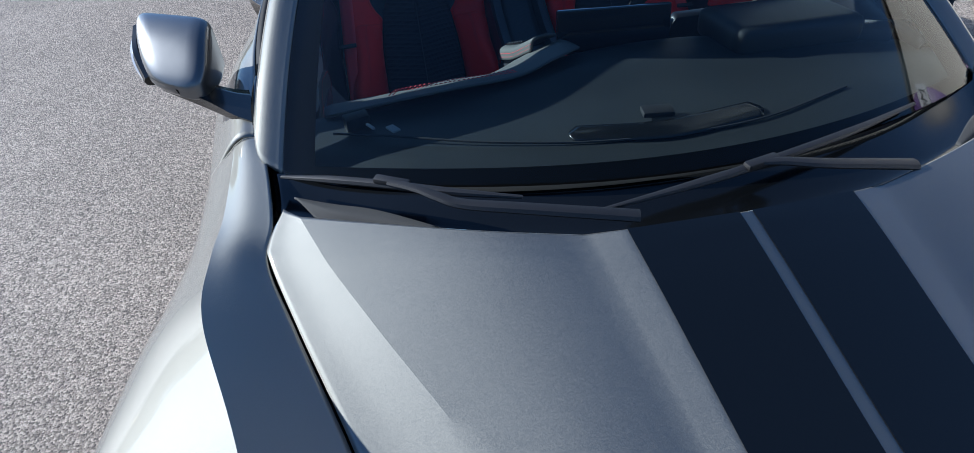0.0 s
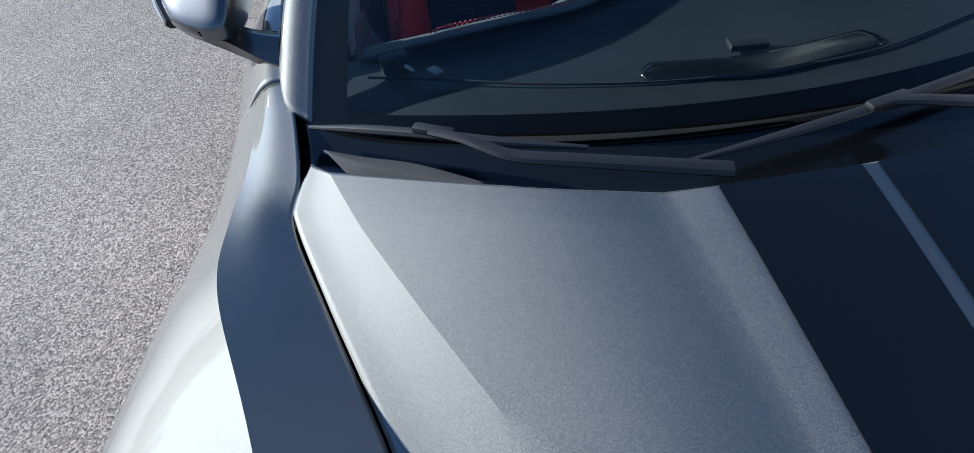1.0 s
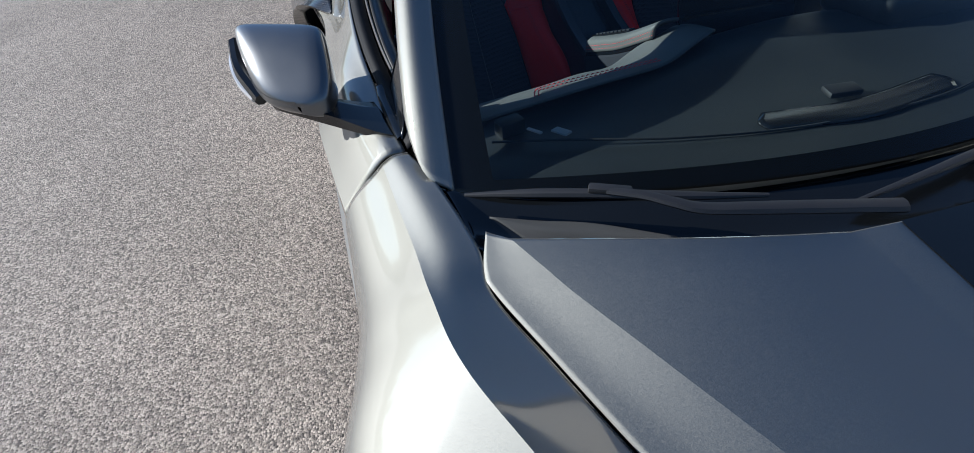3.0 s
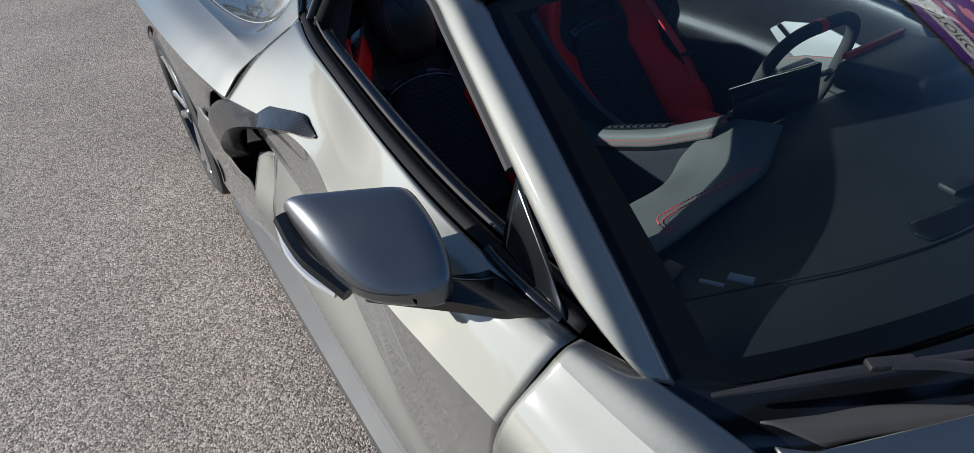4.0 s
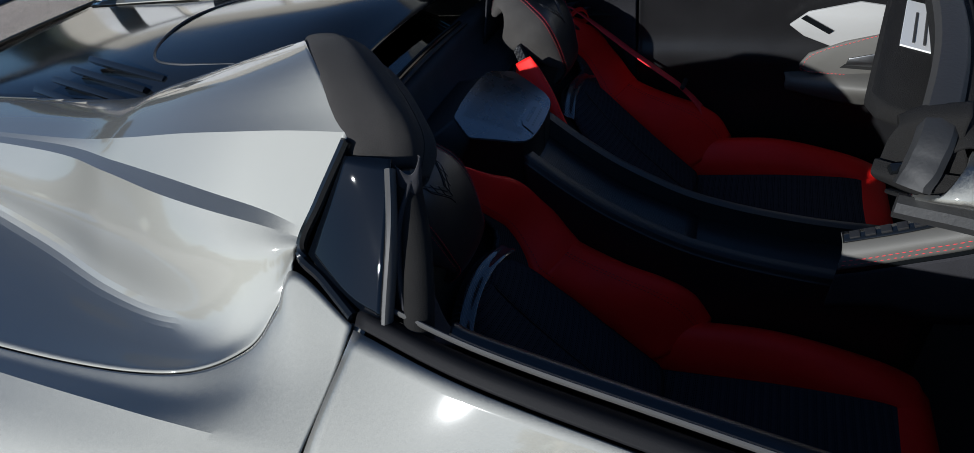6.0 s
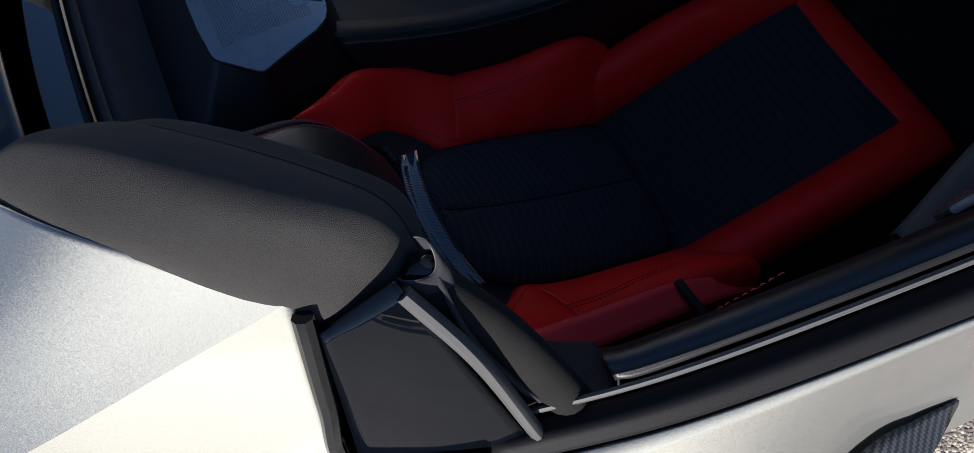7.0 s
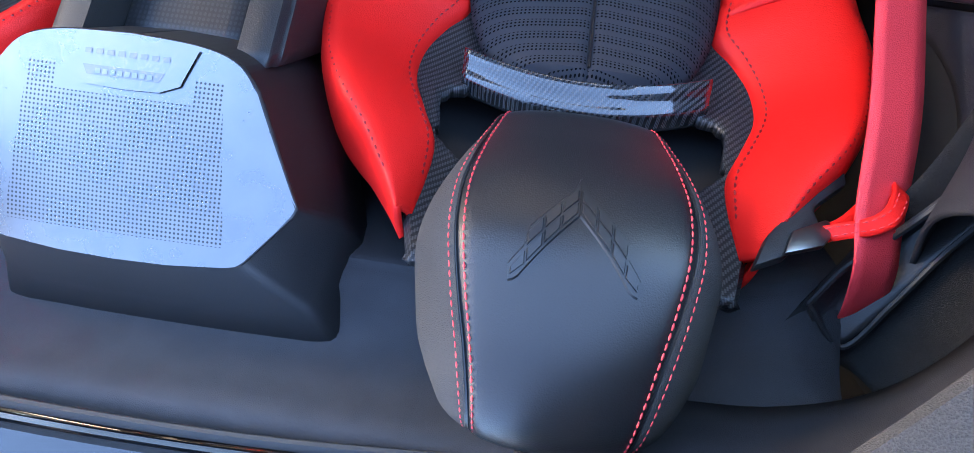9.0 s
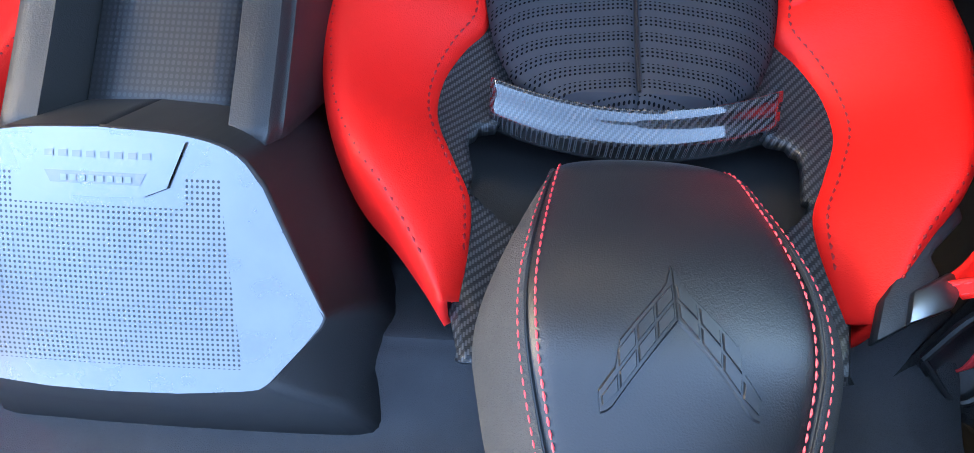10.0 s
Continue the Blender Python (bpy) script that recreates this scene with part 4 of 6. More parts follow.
def side_mirrors():
    for s in (-1, 1):
        secs = []
        ax, dp = Vector((-0.89, 0.455, 0)), Vector((0.05, -1.0, 0))
        for dd, hw, zt, zb, e in ((0.0, 0.040, 0.965, 0.915, 0.5), (0.0, 0.089, 0.994, 0.890, 0.34), (0.010, 0.094, 1.002, 0.886, 0.34), (0.045, 0.093, 0.998, 0.882, 0.4), (0.085, 0.088, 0.984, 0.882, 0.45), (0.125, 0.078, 0.960, 0.884, 0.5), (0.155, 0.060, 0.936, 0.889, 0.6), (0.168, 0.030, 0.920, 0.897, 0.8), (0.170, 0.004, 0.911, 0.905, 1.0)):
            mid = Vector((-0.914, 0.955, 0)) + dp * dd
            ring = []
            for w in np.linspace(0, 2 * math.pi, 33):
                cw, sw = math.cos(w), math.sin(w)
                p = mid + ax * (hw * math.copysign(abs(cw) ** e, cw))
                lean = 0.012 * (1 if cw > 0 else -1) * abs(cw)
                ring.append((-p.x * s, p.y, (zt + zb) / 2 + (zt - zb) / 2 * math.copysign(abs(sw) ** e, sw) + (lean if sw < 0 else 0)))
            secs.append(ring)
        bm = sheet(loft(secs, 65, 4), None)
        bmesh.ops.remove_doubles(bm, verts=bm.verts[:], dist=1e-5)
        bmesh.ops.recalc_face_normals(bm, faces=bm.faces[:])
        m = part("side_mirror", bm, MIRROR_GREY, car, "dark grey metallic door mirror on a black arm")
        arm = [
            [(0.905, 0.875, 0.905), (0.850, 0.820, 0.900), (0.800, 0.800, 0.889), (0.757, 0.799, 0.880)],
            [(0.957, 0.838, 0.902), (0.862, 0.768, 0.894), (0.790, 0.698, 0.885), (0.744, 0.668, 0.878)],
            [(0.952, 0.842, 0.884), (0.862, 0.775, 0.868), (0.790, 0.703, 0.868), (0.747, 0.672, 0.868)],
            [(0.905, 0.880, 0.882), (0.850, 0.825, 0.868), (0.800, 0.803, 0.866), (0.760, 0.795, 0.866)],
        ]
        part("arm", sheet(loft(flip([*arm, arm[0]], s), 30, 5, (1, 2, 3)), None), GLOSS, m, "gloss black mirror arm", 0.002)
        part("mirror_foot", tube(flip([[(0.750, 0.830, 0.893), (0.752, 0.79, 0.889), (0.749, 0.72, 0.885), (0.742, 0.66, 0.880)]], s)[0], 0.011, 24, 10, flat=0.5), GLOSS, m)
        part("turn_signal", tube(flip([[(1.010, 0.995, 0.952), (1.016, 0.95, 0.934), (1.006, 0.905, 0.916), (0.985, 0.865, 0.902)]], s)[0], 0.0065, 20, 8, flat=1.2), SIGNAL, m, "clear turn signal lens")
        part("mirror_back", tube(flip([[(1.002, 0.997, 0.962), (0.999, 0.93, 0.932), (0.970, 0.855, 0.904)]], s)[0], 0.015, 24, 8, flat=0.9), GLOSS, m, "black mirror underside")
        gl = plate([(-0.075, -0.05), (0.075, -0.055), (0.085, 0.03), (0.06, 0.05), (-0.07, 0.045)], 0.003, 0.0, pose(s * 0.92, 0.962, 0.944, 90, 0, s * 22) @ Matrix.Diagonal((0.85, 0.8, 1, 1)))
        part("mirror_glass", gl, CHROME, m, "mirror glass")


def bumper():
    """Plain nose that closes the front of the car."""
    b = []
    for z, y0, w in ((0.70, -0.705, 0.0), (0.60, -0.92, 0.03), (0.46, -1.00, 0.05), (0.30, -1.00, 0.05), (0.16, -0.95, 0.02)):
        b.append([(x * (0.86 + w), y0 + 0.32 * abs(x) ** 2.2 * (0.2 if z > 0.65 else 1.0), z - (0.06 if z > 0.65 else 0.0) * abs(x) ** 3) for x in np.linspace(-1, 1, 13)])
    part("front_bumper", sheet(loft(b, 50, 6), (0, -1, 0.4)), PAINT, car, "plain silver nose", 0.004)


def hollows():
    """Liners inside the arches and the plates under car and deck, near-black for deep shade."""
    for s in (-1, 1):
        for y, r in ((0.0, 0.385), (2.723, 0.405)):
            ring = [[(s * x, y + r * math.cos(a), 0.34 + r * math.sin(a)) for a in np.linspace(-0.25, math.pi + 0.25, 15)] for x in (0.93, 0.58)]
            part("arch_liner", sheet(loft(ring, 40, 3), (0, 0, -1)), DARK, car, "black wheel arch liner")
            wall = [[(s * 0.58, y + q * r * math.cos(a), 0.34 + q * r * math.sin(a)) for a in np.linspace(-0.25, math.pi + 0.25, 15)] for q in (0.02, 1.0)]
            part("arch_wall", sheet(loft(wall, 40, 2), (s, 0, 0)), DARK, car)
    part("underbody", block((1.70, 3.6, 0.02), 0.0, (0, 1.55, 0.15)), DARK, car, "black underbody tray")
    part("engine_bay", block((1.20, 1.15, 0.02), 0.0, (0, 2.72, 0.80)), DARK, car)


hollows()
bumper()
hood()
fenders()
doors()
quarters()
tonneau()
wing()
wheel(-0.945, 2.723, 0.346, 0.305)
wheel(0.945, 2.723, 0.346, 0.305)
wheel(-0.935, 0.0, 0.330, 0.245)
wheel(0.935, 0.0, 0.330, 0.245)
windscreen()
cowl_and_wipers()
side_mirrors()


# ---- the cabin ----
def dots(name, color, rough, metal, pitch, size, depth_color, bands=0.0, field=False):
    """A skin with rows of fine round holes, laid out by the sheet's own metres."""
    m = mat(name, color, rough, metal, vary=0.12, scale=30)
    nt, b, L = nodes_of(m)
    uv = nt.nodes.new("ShaderNodeTexCoord")
    v = nt.nodes.new("ShaderNodeTexVoronoi")
    v.inputs["Scale"].default_value, v.inputs["Randomness"].default_value = 1 / pitch, 0.0
    v.voronoi_dimensions = "2D"
    L(uv.outputs["UV"], v.inputs["Vector"])
    lt = nt.nodes.new("ShaderNodeMath")
    lt.operation = "LESS_THAN"
    L(v.outputs["Distance"], lt.inputs[0])
    lt.inputs[1].default_value = size
    fac = lt.outputs[0]
    if bands:
        sp = nt.nodes.new("ShaderNodeSeparateXYZ")
        L(uv.outputs["UV"], sp.inputs[0])
        md = nt.nodes.new("ShaderNodeMath")
        md.operation = "MODULO"
        L(sp.outputs[1], md.inputs[0])
        md.inputs[1].default_value = bands
        gt = nt.nodes.new("ShaderNodeMath")
        gt.operation = "GREATER_THAN"
        L(md.outputs[0], gt.inputs[0])
        gt.inputs[1].default_value = bands * 0.38
        mu = nt.nodes.new("ShaderNodeMath")
        mu.operation = "MULTIPLY"
        L(fac, mu.inputs[0]), L(gt.outputs[0], mu.inputs[1])
        fac = mu.outputs[0]
    if field:
        def step(op, x, y):
            n = nt.nodes.new("ShaderNodeMath")
            n.operation = op
            for k, w in enumerate((x, y)):
                if isinstance(w, float):
                    n.inputs[k].default_value = w
                else:
                    L(w, n.inputs[k])
            return n.outputs[0]
        sp = nt.nodes.new("ShaderNodeSeparateXYZ")
        L(uv.outputs["UV"], sp.inputs[0])
        across, along = step("ABSOLUTE", sp.outputs[0], 0.0), sp.outputs[1]
        half = step("ADD", step("MULTIPLY", step("SUBTRACT", along, 1.795), 0.10), 0.079)
        ears = step("MAXIMUM", step("GREATER_THAN", along, 1.812), step("GREATER_THAN", across, 0.057))
        inside = step("MULTIPLY", step("LESS_THAN", across, half), step("MULTIPLY", step("LESS_THAN", along, 1.914), step("GREATER_THAN", along, 1.793)))
        fac = step("MULTIPLY", fac, step("MULTIPLY", ears, inside))
    old = b.inputs["Base Color"].links[0].from_socket
    mix = nt.nodes.new("ShaderNodeMix")
    mix.data_type = "RGBA"
    L(fac, mix.inputs["Factor"]), L(old, mix.inputs["A"])
    mix.inputs["B"].default_value = (*depth_color, 1)
    L(mix.outputs["Result"], b.inputs["Base Color"])
    me = nt.nodes.new("ShaderNodeMath")
    me.operation = "MULTIPLY_ADD"
    L(fac, me.inputs[0])
    me.inputs[1].default_value, me.inputs[2].default_value = -metal, metal
    L(me.outputs[0], b.inputs["Metallic"])
    bp = nt.nodes.new("ShaderNodeBump")
    bp.invert = True
    bp.inputs["Strength"].default_value, bp.inputs["Distance"].default_value = 0.6, 0.001
    L(fac, bp.inputs["Height"]), L(bp.outputs[0], b.inputs["Normal"])
    return m


def with_uv(bm, fn):
    """Gives each face corner the metres that fn tells for its place."""
    lay = bm.loops.layers.uv.new("metres")
    for f in bm.faces:
        for l in f.loops:
            l[lay].uv = fn(l.vert.co)
    return bm


PERF = dots("perforated_suede", (0.040, 0.041, 0.046), 0.95, 0.0, 0.0041, 0.27, (0.003, 0.003, 0.004), 0.0164)
PERF.node_tree.nodes["Principled BSDF"].inputs["Specular IOR Level"].default_value = 0.08
GRILLE = dots("perforated_aluminium", (0.22, 0.225, 0.232), 0.28, 1.0, 0.0034, 0.27, (0.02, 0.021, 0.024), field=True)
MAT_RUBBER = dots("ribbed_tray_mat", (0.009, 0.0095, 0.0105), 0.45, 0.0, 0.004, 0.33, (0.022, 0.023, 0.025))

SETTLE = Matrix.Translation((0, 1.86, 0.86)) @ Matrix.Scale(0.95, 4) @ Matrix.Translation((0, -1.86, -0.89))


def settled(fn, *args, shift=(0, 0, 0)):
    """Builds something, sets its meshes to the cabin's scale and moves them by the shift."""
    before = set(bpy.data.meshes)
    fn(*args)
    for me in set(bpy.data.meshes) - before:
        me.transform(Matrix.Translation(shift) @ SETTLE)


EW, EN = Vector((0, -0.482, -0.876)), Vector((0, -0.876, 0.482))


def seat(cx):
    """A shell seat with its headrest; cx: its middle."""
    o = Vector((cx, 1.888, 0.88))

    def at(u, w, h):
        return o + Vector((u, 0, 0)) + EW * w + EN * h

    def lean(w):
        """How far the back comes forward on its way down."""
        return -0.004 + 0.36 * max(0.0, w - 0.20) ** 1.35

    # carbon shell: a plate with two windows under the headrest
    bm = bmesh.new()
    us = np.linspace(-1, 1, 45)
    ws = np.linspace(-0.03, 0.50, 54)

    def half(w):
        return float(np.interp(w, [-0.10, -0.03, 0.03, 0.12, 0.22, 0.35, 0.50], [0.125, 0.133, 0.150, 0.19, 0.22, 0.22, 0.21]))

    def hole(u, w):
        top, low = 0.176 + 1.4 * u * u, 0.076 + 0.6 * u * u
        return (abs(u) / 0.135) ** 4 + ((2 * w - top - low) / (top - low)) ** 4 < 1
    grid = {}
    for i, w in enumerate(ws):
        for j, q in enumerate(us):
            u = q * half(w)
            rim = -0.012 * (abs(q) > 0.95)
            grid[i, j] = (bm.verts.new(at(u, w, lean(w) - 0.022 + 0.018 * abs(q) ** 3 + rim)), u, w)
    for i in range(len(ws) - 1):
        for j in range(len(us) - 1):
            cs = [grid[i, j], grid[i, j + 1], grid[i + 1, j + 1], grid[i + 1, j]]
            if not hole(sum(c[1] for c in cs) / 4, sum(c[2] for c in cs) / 4):
                bm.faces.new([c[0] for c in cs])
    loose = [v for v in bm.verts if not v.link_faces]
    bmesh.ops.delete(bm, geom=loose, context="VERTS")
    rim = [v for v in bm.verts if v.is_boundary]
    for _ in range(3):
        bmesh.ops.smooth_vert(bm, verts=rim, factor=0.5, use_axis_x=True, use_axis_y=True, use_axis_z=True)
    bmesh.ops.recalc_face_normals(bm, faces=bm.faces[:])
    shell = part("seat", bm, CARBON, car, "red and black bucket seat with a carbon shell", 0.012)
    # glossy cross strip under the insert
    st = [[tuple(at(u, 0.178 + 1.9 * u * u + k, lean(0.2) + hh)) for u in np.linspace(-0.124, 0.124, 9)] for k, hh in ((0.010, 0.020), (0.004, 0.0165), (-0.003, 0.008), (-0.012, 0.002), (-0.014, -0.004), (-0.014, -0.02))]
    part("cross_strip", sheet(loft(st, 40, 4), EN), CARBON_GLOSS, shell, "clear-coated carbon cross strip", 0.004)

    # back insert
    def iw(w):
        return float(np.interp(w, [0.182, 0.195, 0.22, 0.26, 0.30, 0.40, 0.55, 0.66], [0.012, 0.075, 0.105, 0.124, 0.133, 0.145, 0.150, 0.150]))
    rows = []
    for q in np.linspace(-1, 1, 31):
        rows.append([tuple(at(q * iw(w), w, lean(w) + 0.030 * (1 - 0.75 * abs(q) ** 6) - 0.004 * math.exp(-(q / 0.05) ** 2) - (0.02 if w < 0.19 else 0))) for w in np.linspace(0.182, 0.64, 34)])
    bm = with_uv(sheet(np.array(rows), EN), lambda c: ((c.x - cx), (c - o).dot(EW) + 0.14 * abs(c.x - cx)))
    part("back_insert", bm, PERF, shell, "perforated black suede back insert", 0.01)
    part("centre_seam", tube([tuple(at(0, w, lean(w) + 0.0275)) for w in np.linspace(0.20, 0.62, 8)], 0.0018, 30, 6), LEATHER, shell)
    # cushion insert
    cush = [[(cx + q * 0.17, 1.60 - 0.02 * q * q, 0.345), (cx + q * 0.175, 1.45, 0.358 - 0.012 * (1 - q * q)), (cx + q * 0.175, 1.22, 0.385 - 0.01 * (1 - q * q)), (cx + q * 0.165, 1.04, 0.395), (cx + q * 0.15, 0.98, 0.378)] for q in np.linspace(-1, 1, 7)]
    part("cushion_insert", with_uv(sheet(loft(cush, 30, 3), (0, 0, 1)), lambda c: (c.x - cx, c.y)), PERF, shell, "black suede seat cushion", 0.02)

    for s in (-1, 1):
        # shoulder wing: inner edge, seam, crown, outer edge, back
        inner = [(0.134, 0.014), (0.131, 0.055), (0.133, 0.102), (0.150, 0.142), (0.167, 0.185), (0.166, 0.225), (0.150, 0.262), (0.130, 0.292), (0.136, 0.33)]
        outer_ = [(0.147, 0.004), (0.166, 0.032), (0.194, 0.068), (0.224, 0.102), (0.247, 0.142), (0.262, 0.19), (0.272, 0.24), (0.268, 0.29), (0.262, 0.34)]
        curves = []
        for k, (f, h) in enumerate(((0.0, -0.012), (0.03, 0.006), (0.25, 0.024), (0.5, 0.042), (0.78, 0.056), (0.93, 0.050), (1.0, 0.025), (1.0, -0.025), (0.90, -0.06))):
            curves.append([tuple(at(s * (a[0] + (b[0] - a[0]) * f), a[1] + (b[1] - a[1]) * f, lean((a[1] + b[1]) / 2) + h * min(1.0, 0.25 + 1.5 * n / 8 + 0.15))) for n, (a, b) in enumerate(zip(inner, outer_))])
        w = part("shoulder_wing", sheet(loft(curves, 40, 4), EN), RED, shell, "red leather shoulder wing", 0.006)
        for a_, b_, f_, up_ in ((1, 2, 0.25, 0.0018), (4, 5, 0.60, 0.0016)):
            seam = [Vector(p) * (1 - f_) + Vector(q) * f_ + EN * up_ for p, q in zip(curves[a_][1:], curves[b_][1:])]
            part("stitching", stitches(seam, 0.0055, 0.003, 0.0012, EN), THREAD_SHADED, shell, "red thread seam with the groove's shadow in its colour")
        # back bolster below it
        bol = []
        for k, (du, h) in enumerate(((0.0, -0.02), (0.008, 0.020), (0.045, 0.065), (0.085, 0.095), (0.115, 0.085), (0.128, 0.04), (0.125, -0.03), (0.10, -0.06))):
            bol.append([tuple(at(s * (iw(w) + du * m), w, lean(w) + h * m2)) for w, m, m2 in ((0.31, 1.0, 0.55), (0.36, 0.98, 0.75), (0.42, 0.9, 1.15), (0.48, 0.95, 1.5), (0.55, 1.05, 1.6), (0.63, 1.12, 1.35))])
        part("back_bolster", sheet(loft(bol, 30, 4), EN), RED, shell, "red leather back bolster", 0.006)
        for f_ in (0.35, 0.5):
            seam = [Vector(p) * (1 - f_) + Vector(q) * f_ + EN * 0.0035 for p, q in zip(bol[2], bol[3])]
            part("stitching", stitches(seam, 0.0055, 0.003, 0.0011, EN), THREAD_SHADED, shell, "red thread seam with the groove's shadow in its colour")
        # cushion bolster
        cb = []
        for dx, dz in ((0.155, 0.0), (0.165, 0.05), (0.195, 0.095), (0.225, 0.10), (0.25, 0.075), (0.258, 0.02), (0.25, -0.06)):
            cb.append([(cx + s * dx, 1.60, 0.345 + dz * 0.9), (cx + s * dx, 1.48, 0.348 + dz * 0.95), (cx + s * dx, 1.26, 0.365 + dz), (cx + s * (dx - 0.005), 1.08, 0.380 + dz * 0.55), (cx + s * (dx - 0.015), 0.98, 0.375 + dz * 0.25), (cx + s * (dx - 0.03), 0.95, 0.355 + dz * 0.1)])
        part("cushion_bolster", sheet(loft(cb, 30, 4), (0, 0, 1)), RED, shell, "red leather cushion bolster", 0.006)
    front = [[(cx + q * 0.22, 1.04, 0.393 - 0.01 * q * q), (cx + q * 0.22, 0.99, 0.393), (cx + q * 0.21, 0.955, 0.377), (cx + q * 0.20, 0.94, 0.345), (cx + q * 0.19, 0.96, 0.29)] for q in np.linspace(-1, 1, 5)]
    part("cushion_front", sheet(loft(front, 24, 4), (0, -1, 1)), RED, shell, "red leather front of the cushion", 0.006)
    part("seat_base", block((0.40, 0.50, 0.13), 0.03, (cx, 1.32, 0.275)), SATIN, shell)
    part("shell_back", sheet(loft([[tuple(at(q * 0.9 * half(w), w, lean(w) - 0.050 - 0.02 * (1 - q * q))) for w in (0.02, 0.1, 0.2, 0.3, 0.5)] for q in np.linspace(-1, 1, 7)], 20, 3), -EN), SATIN, shell, solid=0.004)

    # headrest
    prof = [(1.830, 0.760), (1.802, 0.800), (1.806, 0.840), (1.815, 0.880), (1.828, 0.915), (1.848, 0.948), (1.878, 0.975), (1.910, 0.998), (1.940, 1.009), (1.968, 1.008), (1.990, 0.992), (2.002, 0.96)]
    mid = [0.060, 0.066, 0.074, 0.081, 0.085, 0.083, 0.075, 0.065, 0.059, 0.056, 0.055, 0.055]
    out = [0.062, 0.070, 0.088, 0.104, 0.114, 0.116, 0.111, 0.104, 0.096, 0.088, 0.081, 0.076]
    back = [0.004, 0.010, 0.024, 0.036, 0.046, 0.052, 0.054, 0.050, 0.042, 0.032, 0.020, 0.010]
    px = cx + 0.006

    def line(f, h):
        """A curve over the headrest: f across in half widths of the leather, h off the middle line."""
        pts = []
        for k, (y, z) in enumerate(prof):
            a, b = prof[max(k - 1, 0)], prof[min(k + 1, len(prof) - 1)]
            t = Vector((0, b[0] - a[0], b[1] - a[1])).normalized()
            n = Vector((0, -t.z, t.y))
            pts.append(tuple(Vector((px + f * mid[k], y, z)) + n * h))
        return pts

    def cheek(s, f, drop):
        pts = []
        for k, (y, z) in enumerate(prof):
            a, b = prof[max(k - 1, 0)], prof[min(k + 1, len(prof) - 1)]
            t = Vector((0, b[0] - a[0], b[1] - a[1])).normalized()
            n = Vector((0, -t.z, t.y))
            x = mid[k] + (out[k] - mid[k]) * f
            pts.append(tuple(Vector((px + s * x, y, z)) - n * (0.006 + back[k] * drop)))
        return pts
    hr = part("headrest", sheet(loft([line(-1.0, -0.006), line(-0.85, 0.0), line(-0.45, 0.004), line(0, 0.005), line(0.45, 0.004), line(0.85, 0.0), line(1.0, -0.006)], 60, 5), EN), LEATHER, shell, "black leather headrest with a debossed emblem", 0.004)
    for s in (-1, 1):
        part("headrest_cheek", sheet(loft([cheek(s, 0.02, 0.02), cheek(s, 0.06, -0.05), cheek(s, 0.5, 0.22), cheek(s, 0.88, 0.65), cheek(s, 1.0, 1.1), cheek(s, 0.9, 1.8), cheek(s, 0.4, 2.2)], 60, 4), (s, -0.5, 0.5)), SUEDE, shell, "charcoal suede headrest side")
        part("stitching", stitches([Vector(p) + EN * 0.0006 for p in line(s * 0.93, -0.002)], 0.0052, 0.0016, 0.0010, EN), RED_DARK, shell, "bold red thread seam")
        part("stitching", stitches([Vector(p) + EN * 0.0006 for p in cheek(s, 0.14, -0.035)], 0.0045, 0.0022, 0.0007, EN), RED_DARK, shell, "red thread seam")
        part("piping", tube(cheek(s, 0.01, 0.0), 0.0022, 60, 6), LEATHER, shell)
    # emblem: two pressed wings of small fields that meet at a point
    def on(a, b):
        """A place on the leather, a across and b up from the emblem's point."""
        c = [cr(line(f, h), 111) for f, h in ((0, 0.005), (0.45, 0.004), (0.85, 0.0))]
        d = np.r_[0, np.cumsum(np.linalg.norm(np.diff(c[0], axis=0), axis=1))]
        k = np.interp(np.interp(42, range(111), d) + b - 0.005, d, range(111))
        i = int(k)
        row = [q[i] + (q[i + 1] - q[i]) * (k - i) for q in c]
        f = abs(a) / 0.082
        p = np.array([np.interp(f, (0, 0.45, 0.85), [r[m] for r in row]) for m in range(3)])
        t = Vector(c[0][i + 1] - c[0][i - 1]).normalized()
        return Vector((px + math.copysign(p[0] - px, a), p[1], p[2])), Vector((0, -t.z, t.y))
    for s in (-1, 1):
        bm = bmesh.new()
        cols = []
        for a in np.linspace(0.0004, 0.0455, 14):
            up_, low_ = (-0.0155 + 2.0 * a if a < 0.0045 else -0.0065) if a < 0.034 else 0.004, 0.019 if a < 0.040 else 0.019 - 0.9 * (a - 0.040)
            ring = []
            for r, lift_ in ((up_ - 0.0016, 0.0001), (up_, 0.0016), ((up_ + low_) / 2, 0.0016), (low_, 0.0016), (low_ + 0.0016, 0.0001)):
                p, n = on(s * a, a * 1.25 + r)
                ring.append(bm.verts.new(p + n * lift_))
            cols.append(ring)
        for c0, c1 in zip(cols, cols[1:]):
            for j in range(4):
                bm.faces.new((c0[j], c0[j + 1], c1[j + 1], c1[j]))
        bm.faces.new(cols[-1])
        bmesh.ops.recalc_face_normals(bm, faces=bm.faces[:])
        part("emblem", bm, EMBLEM, shell, "raised emblem wing", angle=25)
